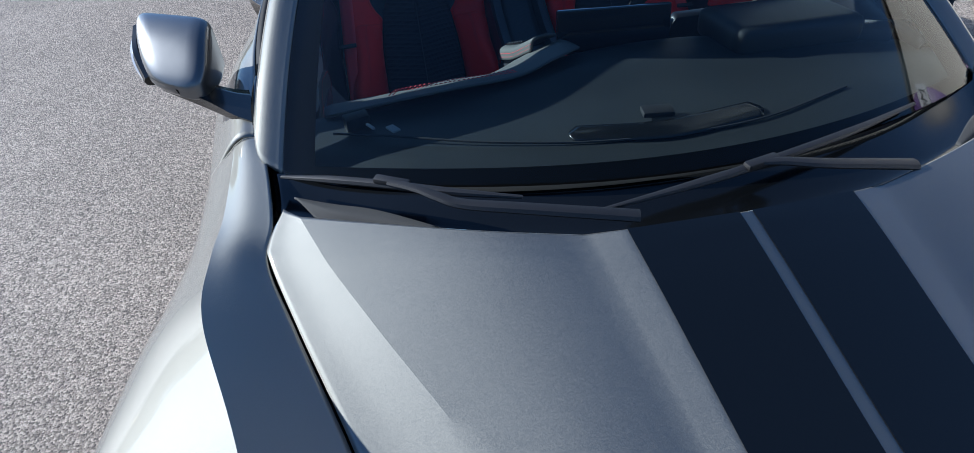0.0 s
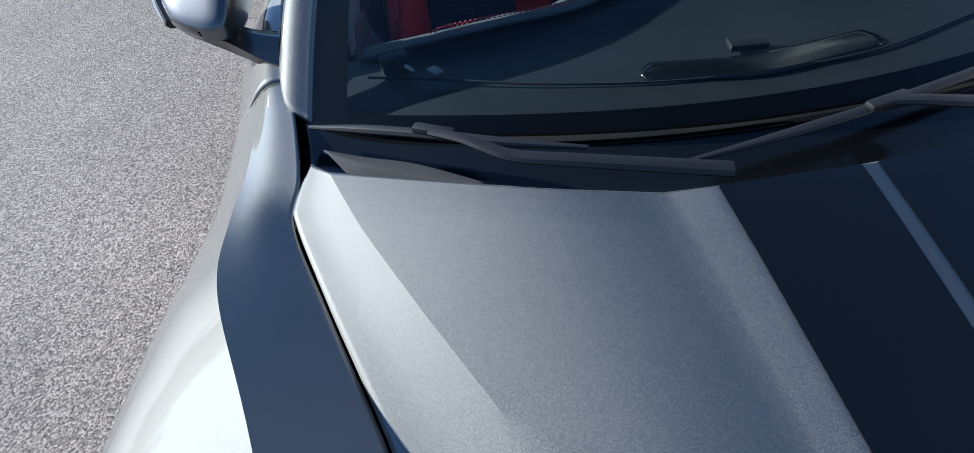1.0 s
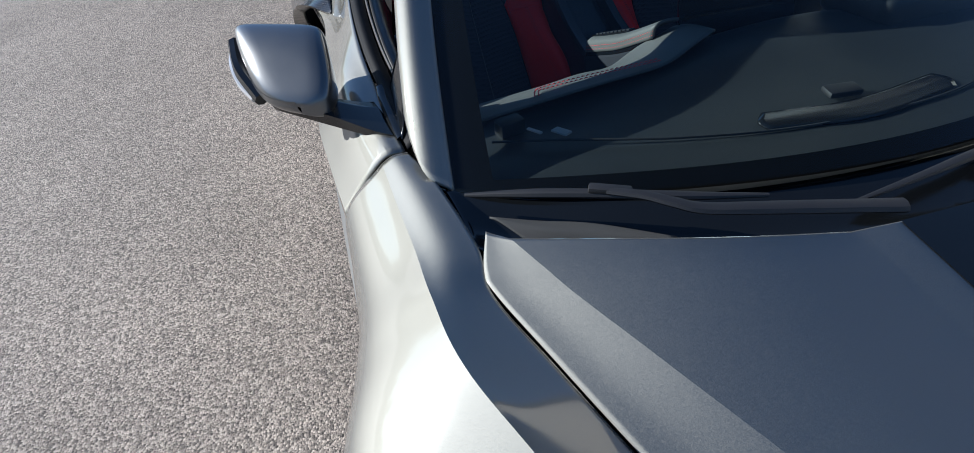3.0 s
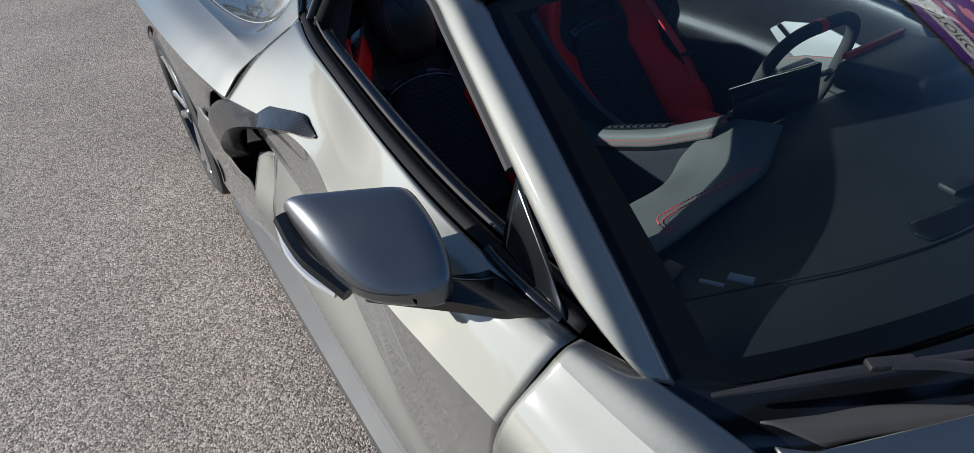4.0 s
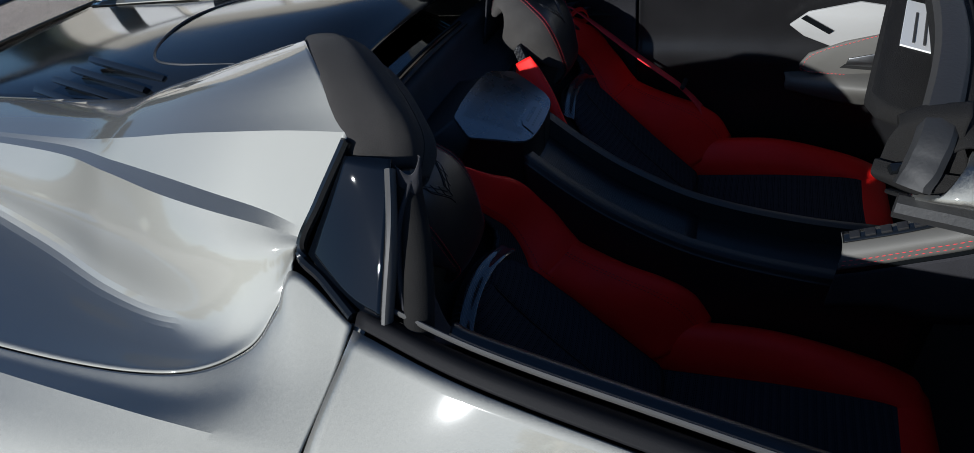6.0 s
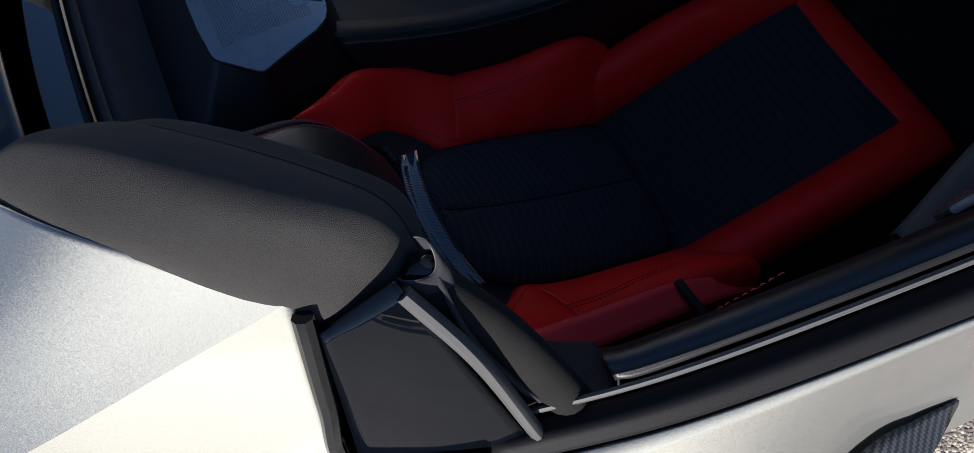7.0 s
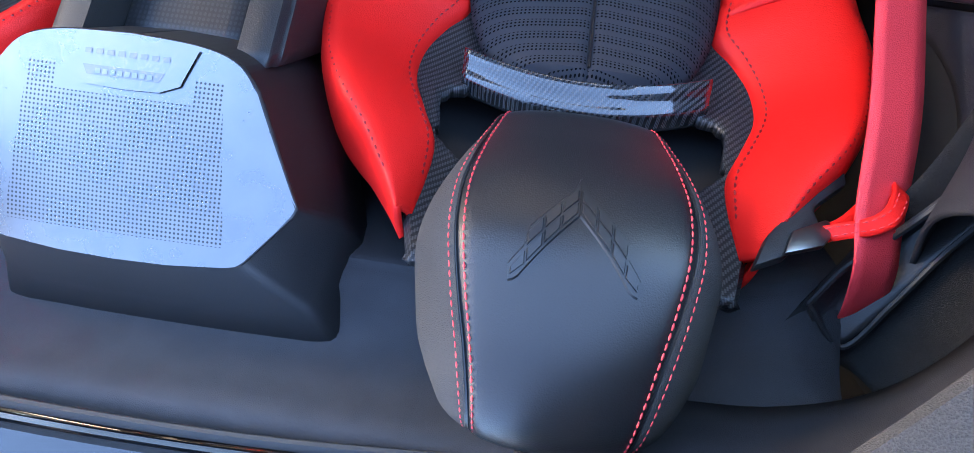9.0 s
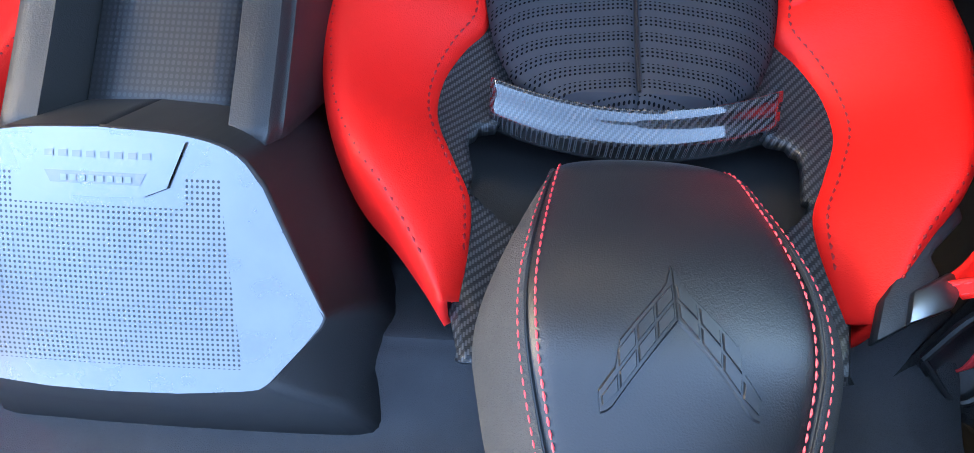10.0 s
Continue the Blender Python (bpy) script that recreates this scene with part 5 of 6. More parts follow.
        for k in range(4):
            a0, a1 = 0.0012 + 0.0110 * k, 0.0012 + 0.0110 * (k + 1) - 0.0009
            for r0, r1 in ((-0.004, 0.0055), (0.0075, 0.0165)):
                if k == 3 and r0 < 0:
                    continue
                pts = [(a0, a0 * 1.25 + r0), (a1, a1 * 1.25 + r0), (a1, a1 * 1.25 + r1 - (0.004 if k == 3 else 0)), (a0, a0 * 1.25 + r1)]
                bm = bmesh.new()
                lift, sink = [], []
                for a, b in pts:
                    p, n = on(s * a, b)
                    ca, cb = (a0 + a1) / 2, (a0 + a1) / 2 * 1.25 + (r0 + r1) / 2
                    q, _ = on(s * (ca + (a - ca) * 0.84), cb + (b - cb) * 0.84)
                    sink.append(bm.verts.new(p + n * 0.0014))
                    lift.append(bm.verts.new(q + n * 0.0028))
                bm.faces.new(lift)
                for j in range(4):
                    bm.faces.new((lift[j], sink[j], sink[(j + 1) % 4], lift[(j + 1) % 4]))
                bmesh.ops.recalc_face_normals(bm, faces=bm.faces[:])
                part("emblem", bm, EMBLEM, shell)
    part("headrest_button", block((0.05, 0.03, 0.012), 0.004, (px, 2.018, 0.955), (-30, 0, 0)), SATIN, shell)
    return shell


EMBLEM = mat("pressed_leather", (0.013, 0.013, 0.014), 0.38, vary=0.2)
CARBON_GLOSS = twill("lacquered_carbon", (0.006, 0.006, 0.007), (0.08, 0.08, 0.084), 0.0014, (1, 0, 0), (0, -0.482, -0.876), 0.12, 1.0)
CARBON_GLOSS.node_tree.nodes["Principled BSDF"].inputs["Coat IOR"].default_value = 1.75


def ribbon(points, width, across, n=60):
    """A woven strap along a curve; across: its direction of width, from start to end."""
    p = cr(points, n)
    a = cr(across, n)
    v = np.array([[p[i] + a[i] / np.linalg.norm(a[i]) * width * f for i in range(n)] for f in (-0.5, -0.25, 0, 0.25, 0.5)])
    return sheet(v, (0, -1, 1))


BELTS = []


def slab(points, lift, thick, bevel):
    """A thin moulded piece with the outline given, in the plane of the seat's back."""
    bm = bmesh.new()
    f = bm.faces.new([bm.verts.new(Vector(p) + EN * lift) for p in points])
    bm.normal_update()
    if f.normal.dot(EN) < 0:
        f.normal_flip()
    g = bmesh.ops.extrude_face_region(bm, geom=[f])
    for v in g["geom"]:
        if isinstance(v, bmesh.types.BMVert):
            v.co -= EN * thick
    bmesh.ops.recalc_face_normals(bm, faces=bm.faces[:])
    bmesh.ops.bevel(bm, geom=[e for e in bm.edges], offset=bevel, segments=2, profile=0.5, affect="EDGES", clamp_overlap=True)
    return bm


def belt_keepers():
    """The strap, clip and bracket that hold each belt to its seat."""
    for s, b in BELTS:
        loop = [(0.529 * s, 1.8478, 0.842), (0.540 * s, 1.841, 0.846), (0.555 * s, 1.835, 0.847), (0.567 * s, 1.826, 0.844), (0.577 * s, 1.816, 0.829), (0.583 * s, 1.814, 0.812), (0.575 * s, 1.826, 0.806), (0.550 * s, 1.846, 0.823), (0.529 * s, 1.852, 0.836)]
        part("belt_loop", ribbon(loop, 0.0140, [(0.54 * s, 0.42, 0.49)] * 9), RED, b, "red leather belt loop", 0.0025)
        for d in (-0.0042, 0.0042):
            part("stitching", stitches([Vector(p) + Vector((0.54 * s, 0.42, 0.49)) * d + Vector((0, -0.002, 0.0020)) for p in loop[:5]], 0.004, 0.002, 0.0006, (0, -0.6, 0.8)), RED_DARK, b, "red thread seam")
        clip = [(0.4938, 1.8614, 0.8629), (0.5032, 1.8507, 0.8434), (0.5297, 1.8434, 0.8301), (0.5331, 1.844, 0.8313), (0.531, 1.8513, 0.8444), (0.5239, 1.8557, 0.8525)]
        part("clip", slab(flip([clip], s)[0], 0.004, 0.006, 0.0018), ALU, b, "chrome belt clip")
        arm = [(0.4725, 1.8672, 0.8734), (0.4861, 1.8527, 0.847), (0.5036, 1.8419, 0.8273), (0.5586, 1.8131, 0.7751), (0.5568, 1.8224, 0.792), (0.530, 1.8345, 0.8141), (0.5255, 1.8375, 0.8195), (0.5275, 1.8436, 0.8306), (0.4971, 1.8609, 0.8619)]
        part("clip_bracket", slab(flip([arm], s)[0], 0.0, 0.012, 0.003), SATIN, b, "black moulded bracket")
        slot = flip([[(0.541, 1.912, 0.833), (0.556, 1.877, 0.834), (0.578, 1.847, 0.836), (0.600, 1.813, 0.838), (0.616, 1.776, 0.842)], [(0.554, 1.934, 0.832), (0.574, 1.890, 0.824), (0.594, 1.853, 0.825), (0.612, 1.82, 0.828), (0.625, 1.778, 0.842)], [(0.573, 1.942, 0.842), (0.594, 1.898, 0.844), (0.610, 1.853, 0.846), (0.622, 1.822, 0.850), (0.632, 1.785, 0.856)]], s)
        part("belt_slot", sheet(loft(slot, 24, 5), (0, 0, 1)), SATIN, b, "black plastic belt slot", 0.004)
        part("slot_rim", tube([*slot[0], *slot[2][::-1], slot[0][0]], 0.0024, 80, 6), SATIN, b)


def belts():
    for s, cx in ((-1, -0.366), (1, 0.366)):
        pts = [(0.625 * s, 1.945, 0.835), (0.612 * s, 1.915, 0.862), (0.598 * s, 1.868, 0.880), (0.596 * s, 1.83, 0.862), (0.612 * s, 1.76, 0.80), (0.618 * s, 1.68, 0.735), (0.622 * s, 1.60, 0.675), (0.626 * s, 1.535, 0.625), (0.632 * s, 1.47, 0.55), (0.64 * s, 1.40, 0.42)]
        acr = [(s, 0.2, -0.5)] * 2 + [(s, 0.3, -0.35), (s, 0.3, -0.2), (s, 0.1, -0.15), (s, 0.0, -0.2), (s, 0.0, -0.2), (s, -0.1, -0.3), (s, -0.5, -0.5), (s, -1.0, -0.5)]
        b = part("seat_belt", ribbon(pts, 0.047, acr), BELT, car, "red woven seat belt", 0.0022)
        BELTS.append((s, b))
        part("belt_guide", block((0.060, 0.014, 0.010), 0.004, (0.632 * s, 1.530, 0.632), (40, 0, -6 * s)), SATIN, b, "black plastic belt guide")


def tub():
    """Floor, bulkhead, shelf and side linings of the cabin."""
    part("cabin_floor", sheet(np.array([[(x, y, 0.21) for y in (0.5, 1.2, 2.0)] for x in (-0.72, -0.3, 0.3, 0.72)], float), (0, 0, 1)), CARPET, car, "dark carpet floor", 0.01)
    part("firewall", sheet(np.array([[(x, 0.58, z) for z in (0.2, 0.5, 0.84)] for x in (-0.74, 0, 0.74)], float), (0, 1, 0)), CARPET, car, solid=0.01)
    for s in (-1, 1):
        side = [
            [(0.668, 1.690, 0.945), (0.655, 1.735, 0.955), (0.605, 1.752, 1.04), (0.550, 1.748, 1.085)],
            [(0.645, 1.682, 0.915), (0.625, 1.722, 0.922), (0.585, 1.752, 0.98), (0.540, 1.758, 1.03)],
            [(0.618, 1.685, 0.880), (0.597, 1.722, 0.890), (0.568, 1.752, 0.92), (0.535, 1.775, 0.97)],
            [(0.630, 1.690, 0.80), (0.615, 1.730, 0.82), (0.600, 1.765, 0.84), (0.56, 1.81, 0.89)],
            [(0.665, 1.690, 0.55), (0.66, 1.75, 0.70), (0.65, 1.83, 0.77), (0.61, 1.88, 0.82)],
        ]
        # added dark sheet behind the linings, keeps sun from leaking through the gap
        part("sun_stop_sheet", sheet(np.array([[(s * 0.665, y, z) for z in (0.25, 0.6, 0.915 - 0.4 * max(0.0, y - 1.85))] for y in (1.60, 1.85, 2.04)], float), (-s, 0, 0)), DARK, car)
        rear = [
            [(0.520, 1.950, 0.832), (0.550, 1.90, 0.822), (0.572, 1.85, 0.818), (0.598, 1.79, 0.814), (0.632, 1.72, 0.79)],
            [(0.590, 1.965, 0.840), (0.605, 1.91, 0.834), (0.620, 1.85, 0.832), (0.632, 1.79, 0.836), (0.640, 1.73, 0.84)],
            [(0.605, 1.975, 0.895), (0.625, 1.91, 0.895), (0.640, 1.85, 0.895), (0.647, 1.79, 0.90), (0.650, 1.735, 0.91)],
            [(0.580, 1.960, 0.965), (0.604, 1.90, 0.975), (0.615, 1.85, 0.985), (0.615, 1.80, 0.995), (0.602, 1.762, 1.015)],
        ]
        part("rear_side_lining", sheet(loft(flip(rear, s), 30, 6), (-s, -0.3, 0.6)), SUEDE_LINING, car, "suede lining beside the seat belt, its shade in a darker tone", 0.003)
        part("side_lining", sheet(loft(flip(side, s), 24, 6), (-s, -0.5, 0.5)), SUEDE_DK, car, "black suede side lining", 0.004)


def bulkhead():
    """Back wall, shelf and the rear window behind it."""
    xs = np.linspace(-0.60, 0.60, 25)

    def row(x, pts):
        e = max(0.0, abs(x) - 0.30)
        return [(x, y - 0.55 * e * e - 0.05 * e, z + k * e) for y, z, k in pts]
    back = [row(x, [(1.90, 0.20, 0), (1.945, 0.50, 0), (1.955, 0.78, 0.05), (1.968, 0.822, 0.08), (2.00, 0.838, 0.10), (2.03, 0.862, 0.10), (2.045, 0.90, 0.05), (2.055, 0.945, 0.0), (2.10, 0.95, 0.0)]) for x in xs]
    part("bulkhead", sheet(loft(back, 54, 1), (0, -1, 0.5)), SUEDE_SHELF, car, "black suede bulkhead and shelf behind the seats", 0.006)
    # rear window: seal, glass
    seal = part("rear_window_seal", tube([(-0.30, 2.058, 0.952), (-0.15, 2.066, 0.958), (0, 2.068, 0.960), (0.15, 2.066, 0.958), (0.30, 2.058, 0.952)], 0.006, 40, 8, flat=0.7), RUBBER, car, "black rubber rear window seal")
    for k, (dy, dz, r, mt) in enumerate(((0.016, 0.002, 0.004, GLOSS), (0.026, -0.002, 0.006, RUBBER))):
        part("seal_lip", tube([(x, y + dy, z + dz) for x, y, z in ((-0.30, 2.058, 0.952), (-0.15, 2.066, 0.958), (0, 2.068, 0.960), (0.15, 2.066, 0.958), (0.30, 2.058, 0.952))], r, 40, 6), mt, seal)
    part("rear_window", sheet(loft([[(-0.295, 2.076, 0.945), (0, 2.086, 0.953), (0.295, 2.076, 0.945)], [(-0.295, 2.128, 0.972), (0, 2.138, 0.982), (0.295, 2.128, 0.972)], [(-0.29, 2.188, 0.995), (0, 2.198, 1.005), (0.29, 2.188, 0.995)]], 30, 4), (0, -0.5, 1)), GLASS_GREEN, seal, "green tinted rear window behind a black seal", 0.005)


def speaker():
    # housing of the speaker between the seats
    nose = cr([(0.0, 1.768, 0), (0.056, 1.771, 0), (0.088, 1.780, 0), (0.106, 1.799, 0)], 14)
    tail = cr([(0.142, 1.872, 0), (0.1455, 1.879, 0), (0.142, 1.886, 0)], 5)
    heel = cr([(0.108, 1.923, 0), (0.101, 1.928, 0), (0.090, 1.930, 0)], 5)
    edge = [tuple(float(v) for v in p) for p in (*nose, *tail, *heel, (0.045, 1.934, 0), (0.0, 1.935, 0))]
    top = [(x, y) for x, y, _ in edge]

    def foot(x, y):
        """Where the housing under a place of the rim stands."""
        back = min(1.0, max(0.0, (y - 1.80) / 0.13))
        bx = x * (1.0 + 0.32 * back) if y < 1.90 else min(0.185, x * 1.80)
        return (bx, y + 0.02 + 0.130 * back, 0.66 + 0.188 * back)
    base = [foot(x, y) for x, y in top]
    rim = [(x, y, 0.913 + 0.363 * (y - 1.926)) for x, y in top]

    def whole(half_):
        return [*half_, *[(-x, y, z) for x, y, z in half_[::-1][1:]]]
    mid = [((a[0] * 0.55 + b[0] * 0.45) * 1.02, a[1] * 0.6 + b[1] * 0.4, a[2] * 0.45 + b[2] * 0.55) for a, b in zip(rim, base)]
    up = [(x * 1.012, y + (y - 1.86) * 0.02, z + 0.001) for x, y, z in rim]
    bm = sheet(np.array([whole(k) for k in (up, rim, mid, base)]), (0, 0.3, 1))
    h = part("centre_speaker", bm, SATIN, car, "brushed metal speaker grille in a black housing between the seats", 0.004, 60)

    def flat(pts2, lift):
        b = bmesh.new()
        b.faces.new([b.verts.new((x, y, 0)) for x, y in pts2])
        bmesh.ops.triangulate(b, faces=b.faces[:])
        for _ in range(3):
            long = [e for e in b.edges if e.calc_length() > 0.014]
            if long:
                bmesh.ops.subdivide_edges(b, edges=long, cuts=1)
                bmesh.ops.triangulate(b, faces=b.faces[:])
        for q in b.verts:
            x, y = q.co.x, q.co.y
            crown = 0.007 * max(0.0, 1 - (x / 0.15) ** 2) * max(0.0, 1 - ((y - 1.855) / 0.092) ** 2)
            q.co.z = 0.913 + 0.363 * (y - 1.926) + lift + crown
        b.normal_update()
        if b.faces[:][0].normal.z < 0:
            bmesh.ops.reverse_faces(b, faces=b.faces[:])
        return b
    outline = [(x, y) for x, y, _ in edge] + [(-x, y) for x, y, _ in edge[::-1][1:-1]]
    b = flat(outline, 0.001)
    bmesh.ops.inset_region(b, faces=b.faces[:], thickness=0.003, depth=0.0025)
    part("grille_plate", with_uv(b, lambda v: (v.x, v.y)), GRILLE, h, "brushed aluminium grille pierced with fine holes", angle=15)
    badge = [(0.0, 1.770), (0.058, 1.773), (0.046, 1.800), (0.030, 1.806), (0.0, 1.807)]
    b = flat([*badge, *[(-x, y) for x, y in badge[::-1][1:-1]]], 0.0042)
    bmesh.ops.inset_region(b, faces=b.faces[:], thickness=0.0015, depth=0.0015)
    part("badge", b, ALU, h, "bright metal badge", angle=10)
    for k in range(8):
        x0 = -0.036 + 0.009 * k
        part("badge_bar", flat([(x0, 1.7795), (x0 + 0.0055, 1.7800), (x0 + 0.0055, 1.7835), (x0, 1.7835)], 0.0063), MIRROR_GREY, h)
    part("badge_slot", flat([(-0.033, 1.7915), (0.033, 1.7915), (0.029, 1.7985), (-0.029, 1.7985)], 0.0062), MIRROR_GREY, h, "grey slot of the badge")
    for k in range(8):
        x0 = -0.024 + 0.006 * k
        part("badge_bar", flat([(x0, 1.7935), (x0 + 0.004, 1.7935), (x0 + 0.004, 1.7970), (x0, 1.7970)], 0.0067), ALU, h)


CONSOLE = mat("console_plastic", (0.010, 0.0108, 0.0115), 0.42, vary=0.2, bump=0.2, bump_scale=900)


def console():
    pts = lambda dx, dz: [(dx, 1.02, 0.585 + dz), (dx, 1.25, 0.588 + dz), (dx, 1.45, 0.618 + dz), (dx, 1.60, 0.678 + dz), (dx, 1.70, 0.738 + dz), (dx, 1.79, 0.806 + dz)]  # noqa: E731
    half = [pts(x, z) for x, z in ((-0.116, -0.40), (-0.100, -0.06), (-0.093, -0.010), (-0.085, 0.0), (-0.064, 0.0), (-0.055, -0.040))]
    c = part("centre_console", sheet(loft([*half, *[[(-x, y, z) for x, y, z in h] for h in half[::-1]]], 40, 4, (4, 5, 6, 7)), (0, 0, 1)), CONSOLE, car, "black centre console with an open tray", 0.004, 20)
    tray = with_uv(sheet(np.array([[(x, y, z - 0.0375) for _, y, z in cr(pts(0, 0)[2:], 16)] for x in np.linspace(-0.054, 0.054, 6)], float), (0, 0, 1)), lambda v: (v.x, v.y))
    part("tray_mat", tray, MAT_RUBBER, c, "dark studded rubber tray mat", 0.002)
    # button spine that runs from the screen down to the console
    sp = [[(-0.075, 0.90, 0.875), (-0.095, 1.02, 0.800), (-0.10, 1.12, 0.75), (-0.10, 1.18, 0.722), (-0.10, 1.212, 0.708)],
          [(-0.105, 0.90, 0.878), (-0.125, 1.02, 0.803), (-0.13, 1.12, 0.753), (-0.13, 1.18, 0.725), (-0.13, 1.212, 0.711)],
          [(-0.135, 0.895, 0.870), (-0.15, 1.02, 0.792), (-0.152, 1.12, 0.742), (-0.152, 1.18, 0.713), (-0.15, 1.212, 0.698)],
          [(-0.145, 0.90, 0.80), (-0.155, 1.02, 0.735), (-0.157, 1.12, 0.692), (-0.157, 1.18, 0.664), (-0.155, 1.212, 0.65)],
          [(-0.13, 0.90, 0.60), (-0.14, 1.02, 0.56), (-0.145, 1.12, 0.58), (-0.145, 1.18, 0.57), (-0.145, 1.212, 0.56)]]
    under = [(x - 0.004, y, z - 0.030) for x, y, z in sp[2]]
    k = part("button_spine", sheet(loft([*sp[:3], under], 40, 5), (-1, 0, 0.6)), PAD, car, "stitched divider in a sunlit grey tone with a row of buttons", 0.006)
    part("spine_band", sheet(loft([[(x + 0.003, y, z + 0.004) for x, y, z in under], [(x + 0.002, y, z - 0.02) for x, y, z in under]], 40, 3), (-1, 0, 0)), GLOSS, k, "gloss black band", 0.003)
    part("spine_side", sheet(loft([[(x + 0.004, y, z - 0.018) for x, y, z in under], sp[3], sp[4]], 40, 5), (-1, 0, 0.2)), SUEDE_DK, k, "black suede divider side", 0.004)
    for d in (0.0, 0.010):
        part("stitching", stitches([(x - 0.003, y, z - 0.012 - d) for x, y, z in sp[2]], up=(-1, 0, 0.4)), RED_DARK, k, "red thread seam")
    part("button_strip", sheet(loft([[(x + f, y, z + 0.004) for x, y, z in sp[1][1:]] for f in (-0.004, 0.022)], 30, 3), (0, 0, 1)), GLOSS, k, "gloss black button strip", 0.003)
    for i in range(9):
        t = i / 8
        part("button", block((0.017, 0.016, 0.005), 0.0015, (-0.120, 1.03 + 0.165 * t, 0.803 - 0.080 * t), (-26, 0, 0)), SATIN, k)


def dash():
    c = [
        [(-0.70, 0.50, 0.862), (-0.5, 0.40, 0.868), (-0.25, 0.325, 0.873), (0, 0.30, 0.875), (0.25, 0.325, 0.873), (0.5, 0.40, 0.868), (0.70, 0.50, 0.862)],
        [(-0.70, 0.56, 0.866), (-0.5, 0.50, 0.872), (-0.25, 0.45, 0.876), (0, 0.43, 0.878), (0.25, 0.45, 0.878), (0.5, 0.50, 0.875), (0.70, 0.56, 0.866)],
        [(-0.70, 0.64, 0.858), (-0.5, 0.62, 0.856), (-0.25, 0.60, 0.860), (0, 0.60, 0.866), (0.25, 0.60, 0.87), (0.5, 0.62, 0.87), (0.70, 0.64, 0.858)],
        [(-0.69, 0.70, 0.845), (-0.5, 0.70, 0.85), (-0.25, 0.73, 0.858), (0, 0.76, 0.866), (0.25, 0.76, 0.868), (0.5, 0.72, 0.865), (0.69, 0.70, 0.85)],
        [(-0.69, 0.745, 0.80), (-0.5, 0.76, 0.80), (-0.25, 0.82, 0.81), (0, 0.86, 0.82), (0.25, 0.86, 0.82), (0.5, 0.78, 0.81), (0.69, 0.745, 0.80)],
        [(-0.69, 0.72, 0.62), (-0.5, 0.74, 0.60), (-0.25, 0.80, 0.58), (0, 0.84, 0.56), (0.25, 0.84, 0.56), (0.5, 0.76, 0.58), (0.69, 0.72, 0.60)],
    ]
    d = part("dashboard", sheet(loft(c, 60, 6), (0, 0.3, 1)), DASH, car, "dark stitched dashboard under the windscreen", 0.006)
    # raised brow from the passenger's side up to the screen
    b = [[(-0.62, 0.690, 0.858), (-0.478, 0.690, 0.873), (-0.35, 0.705, 0.875), (-0.209, 0.725, 0.873), (-0.12, 0.765, 0.880), (-0.05, 0.80, 0.884)],
         [(-0.62, 0.745, 0.846), (-0.465, 0.735, 0.863), (-0.34, 0.752, 0.862), (-0.207, 0.785, 0.860), (-0.125, 0.83, 0.866), (-0.06, 0.86, 0.872)],
         [(-0.62, 0.80, 0.822), (-0.440, 0.795, 0.834), (-0.34, 0.803, 0.838), (-0.225, 0.840, 0.828), (-0.135, 0.885, 0.842), (-0.07, 0.905, 0.855)],
         [(-0.62, 0.86, 0.780), (-0.422, 0.872, 0.788), (-0.336, 0.863, 0.803), (-0.251, 0.895, 0.785), (-0.165, 0.932, 0.795), (-0.075, 0.935, 0.82)],
         [(-0.62, 0.86, 0.70), (-0.420, 0.865, 0.70), (-0.336, 0.858, 0.70), (-0.25, 0.885, 0.70), (-0.16, 0.92, 0.70), (-0.08, 0.92, 0.70)]]
    br = part("brow", sheet(loft(b, 50, 6), (0, 0.4, 1)), PAD, d, "raised dashboard brow", 0.004)
    for o in (0, 0.008):
        part("stitching", stitches([(-0.486 + o, 0.700, 0.8795), (-0.474 + o, 0.732, 0.8705), (-0.456 + o, 0.752 - o, 0.8635), (-0.425 + o, 0.756 - o, 0.8635), (-0.33, 0.752 - o, 0.8695), (-0.209, 0.742 - o, 0.8775)], 0.008, 0.002, 0.0019), RED_DARK, br, "red thread seam")
    part("vent", sheet(loft([[(-0.17, 0.452, 0.880), (0.0, 0.415, 0.884), (0.19, 0.44, 0.882)], [(-0.175, 0.475, 0.882), (0, 0.445, 0.886), (0.20, 0.465, 0.884)], [(-0.155, 0.495, 0.882), (0.0, 0.468, 0.886), (0.185, 0.49, 0.884)]], 30, 4), (0, 0, 1)), GLOSS, d, "black speaker vent on the dashboard", 0.004)
    part("sensor", block((0.06, 0.032, 0.012), 0.005, (0.005, 0.498, 0.887), (0, 0, -8)), SATIN, d, "black light sensor pod")
    part("vent_side", block((0.05, 0.03, 0.03), 0.006, (-0.555, 0.64, 0.868), (0, 0, 15)), SATIN, d)
    for dx, dy, w in ((-0.487, 0.566, 0.016), (-0.528, 0.585, 0.006)):
        part("vent_blade", block((w, 0.036, 0.004), 0.0015, (dx, dy, 0.886), (-12, 0, 22)), PALE, d, "pale side vent blade")
    part("centre_screen", block((0.275, 0.018, 0.105), 0.006, (0.065, 0.895, 0.870), (-14, 0, -6)), SCREEN, d, "black centre screen seen from behind")
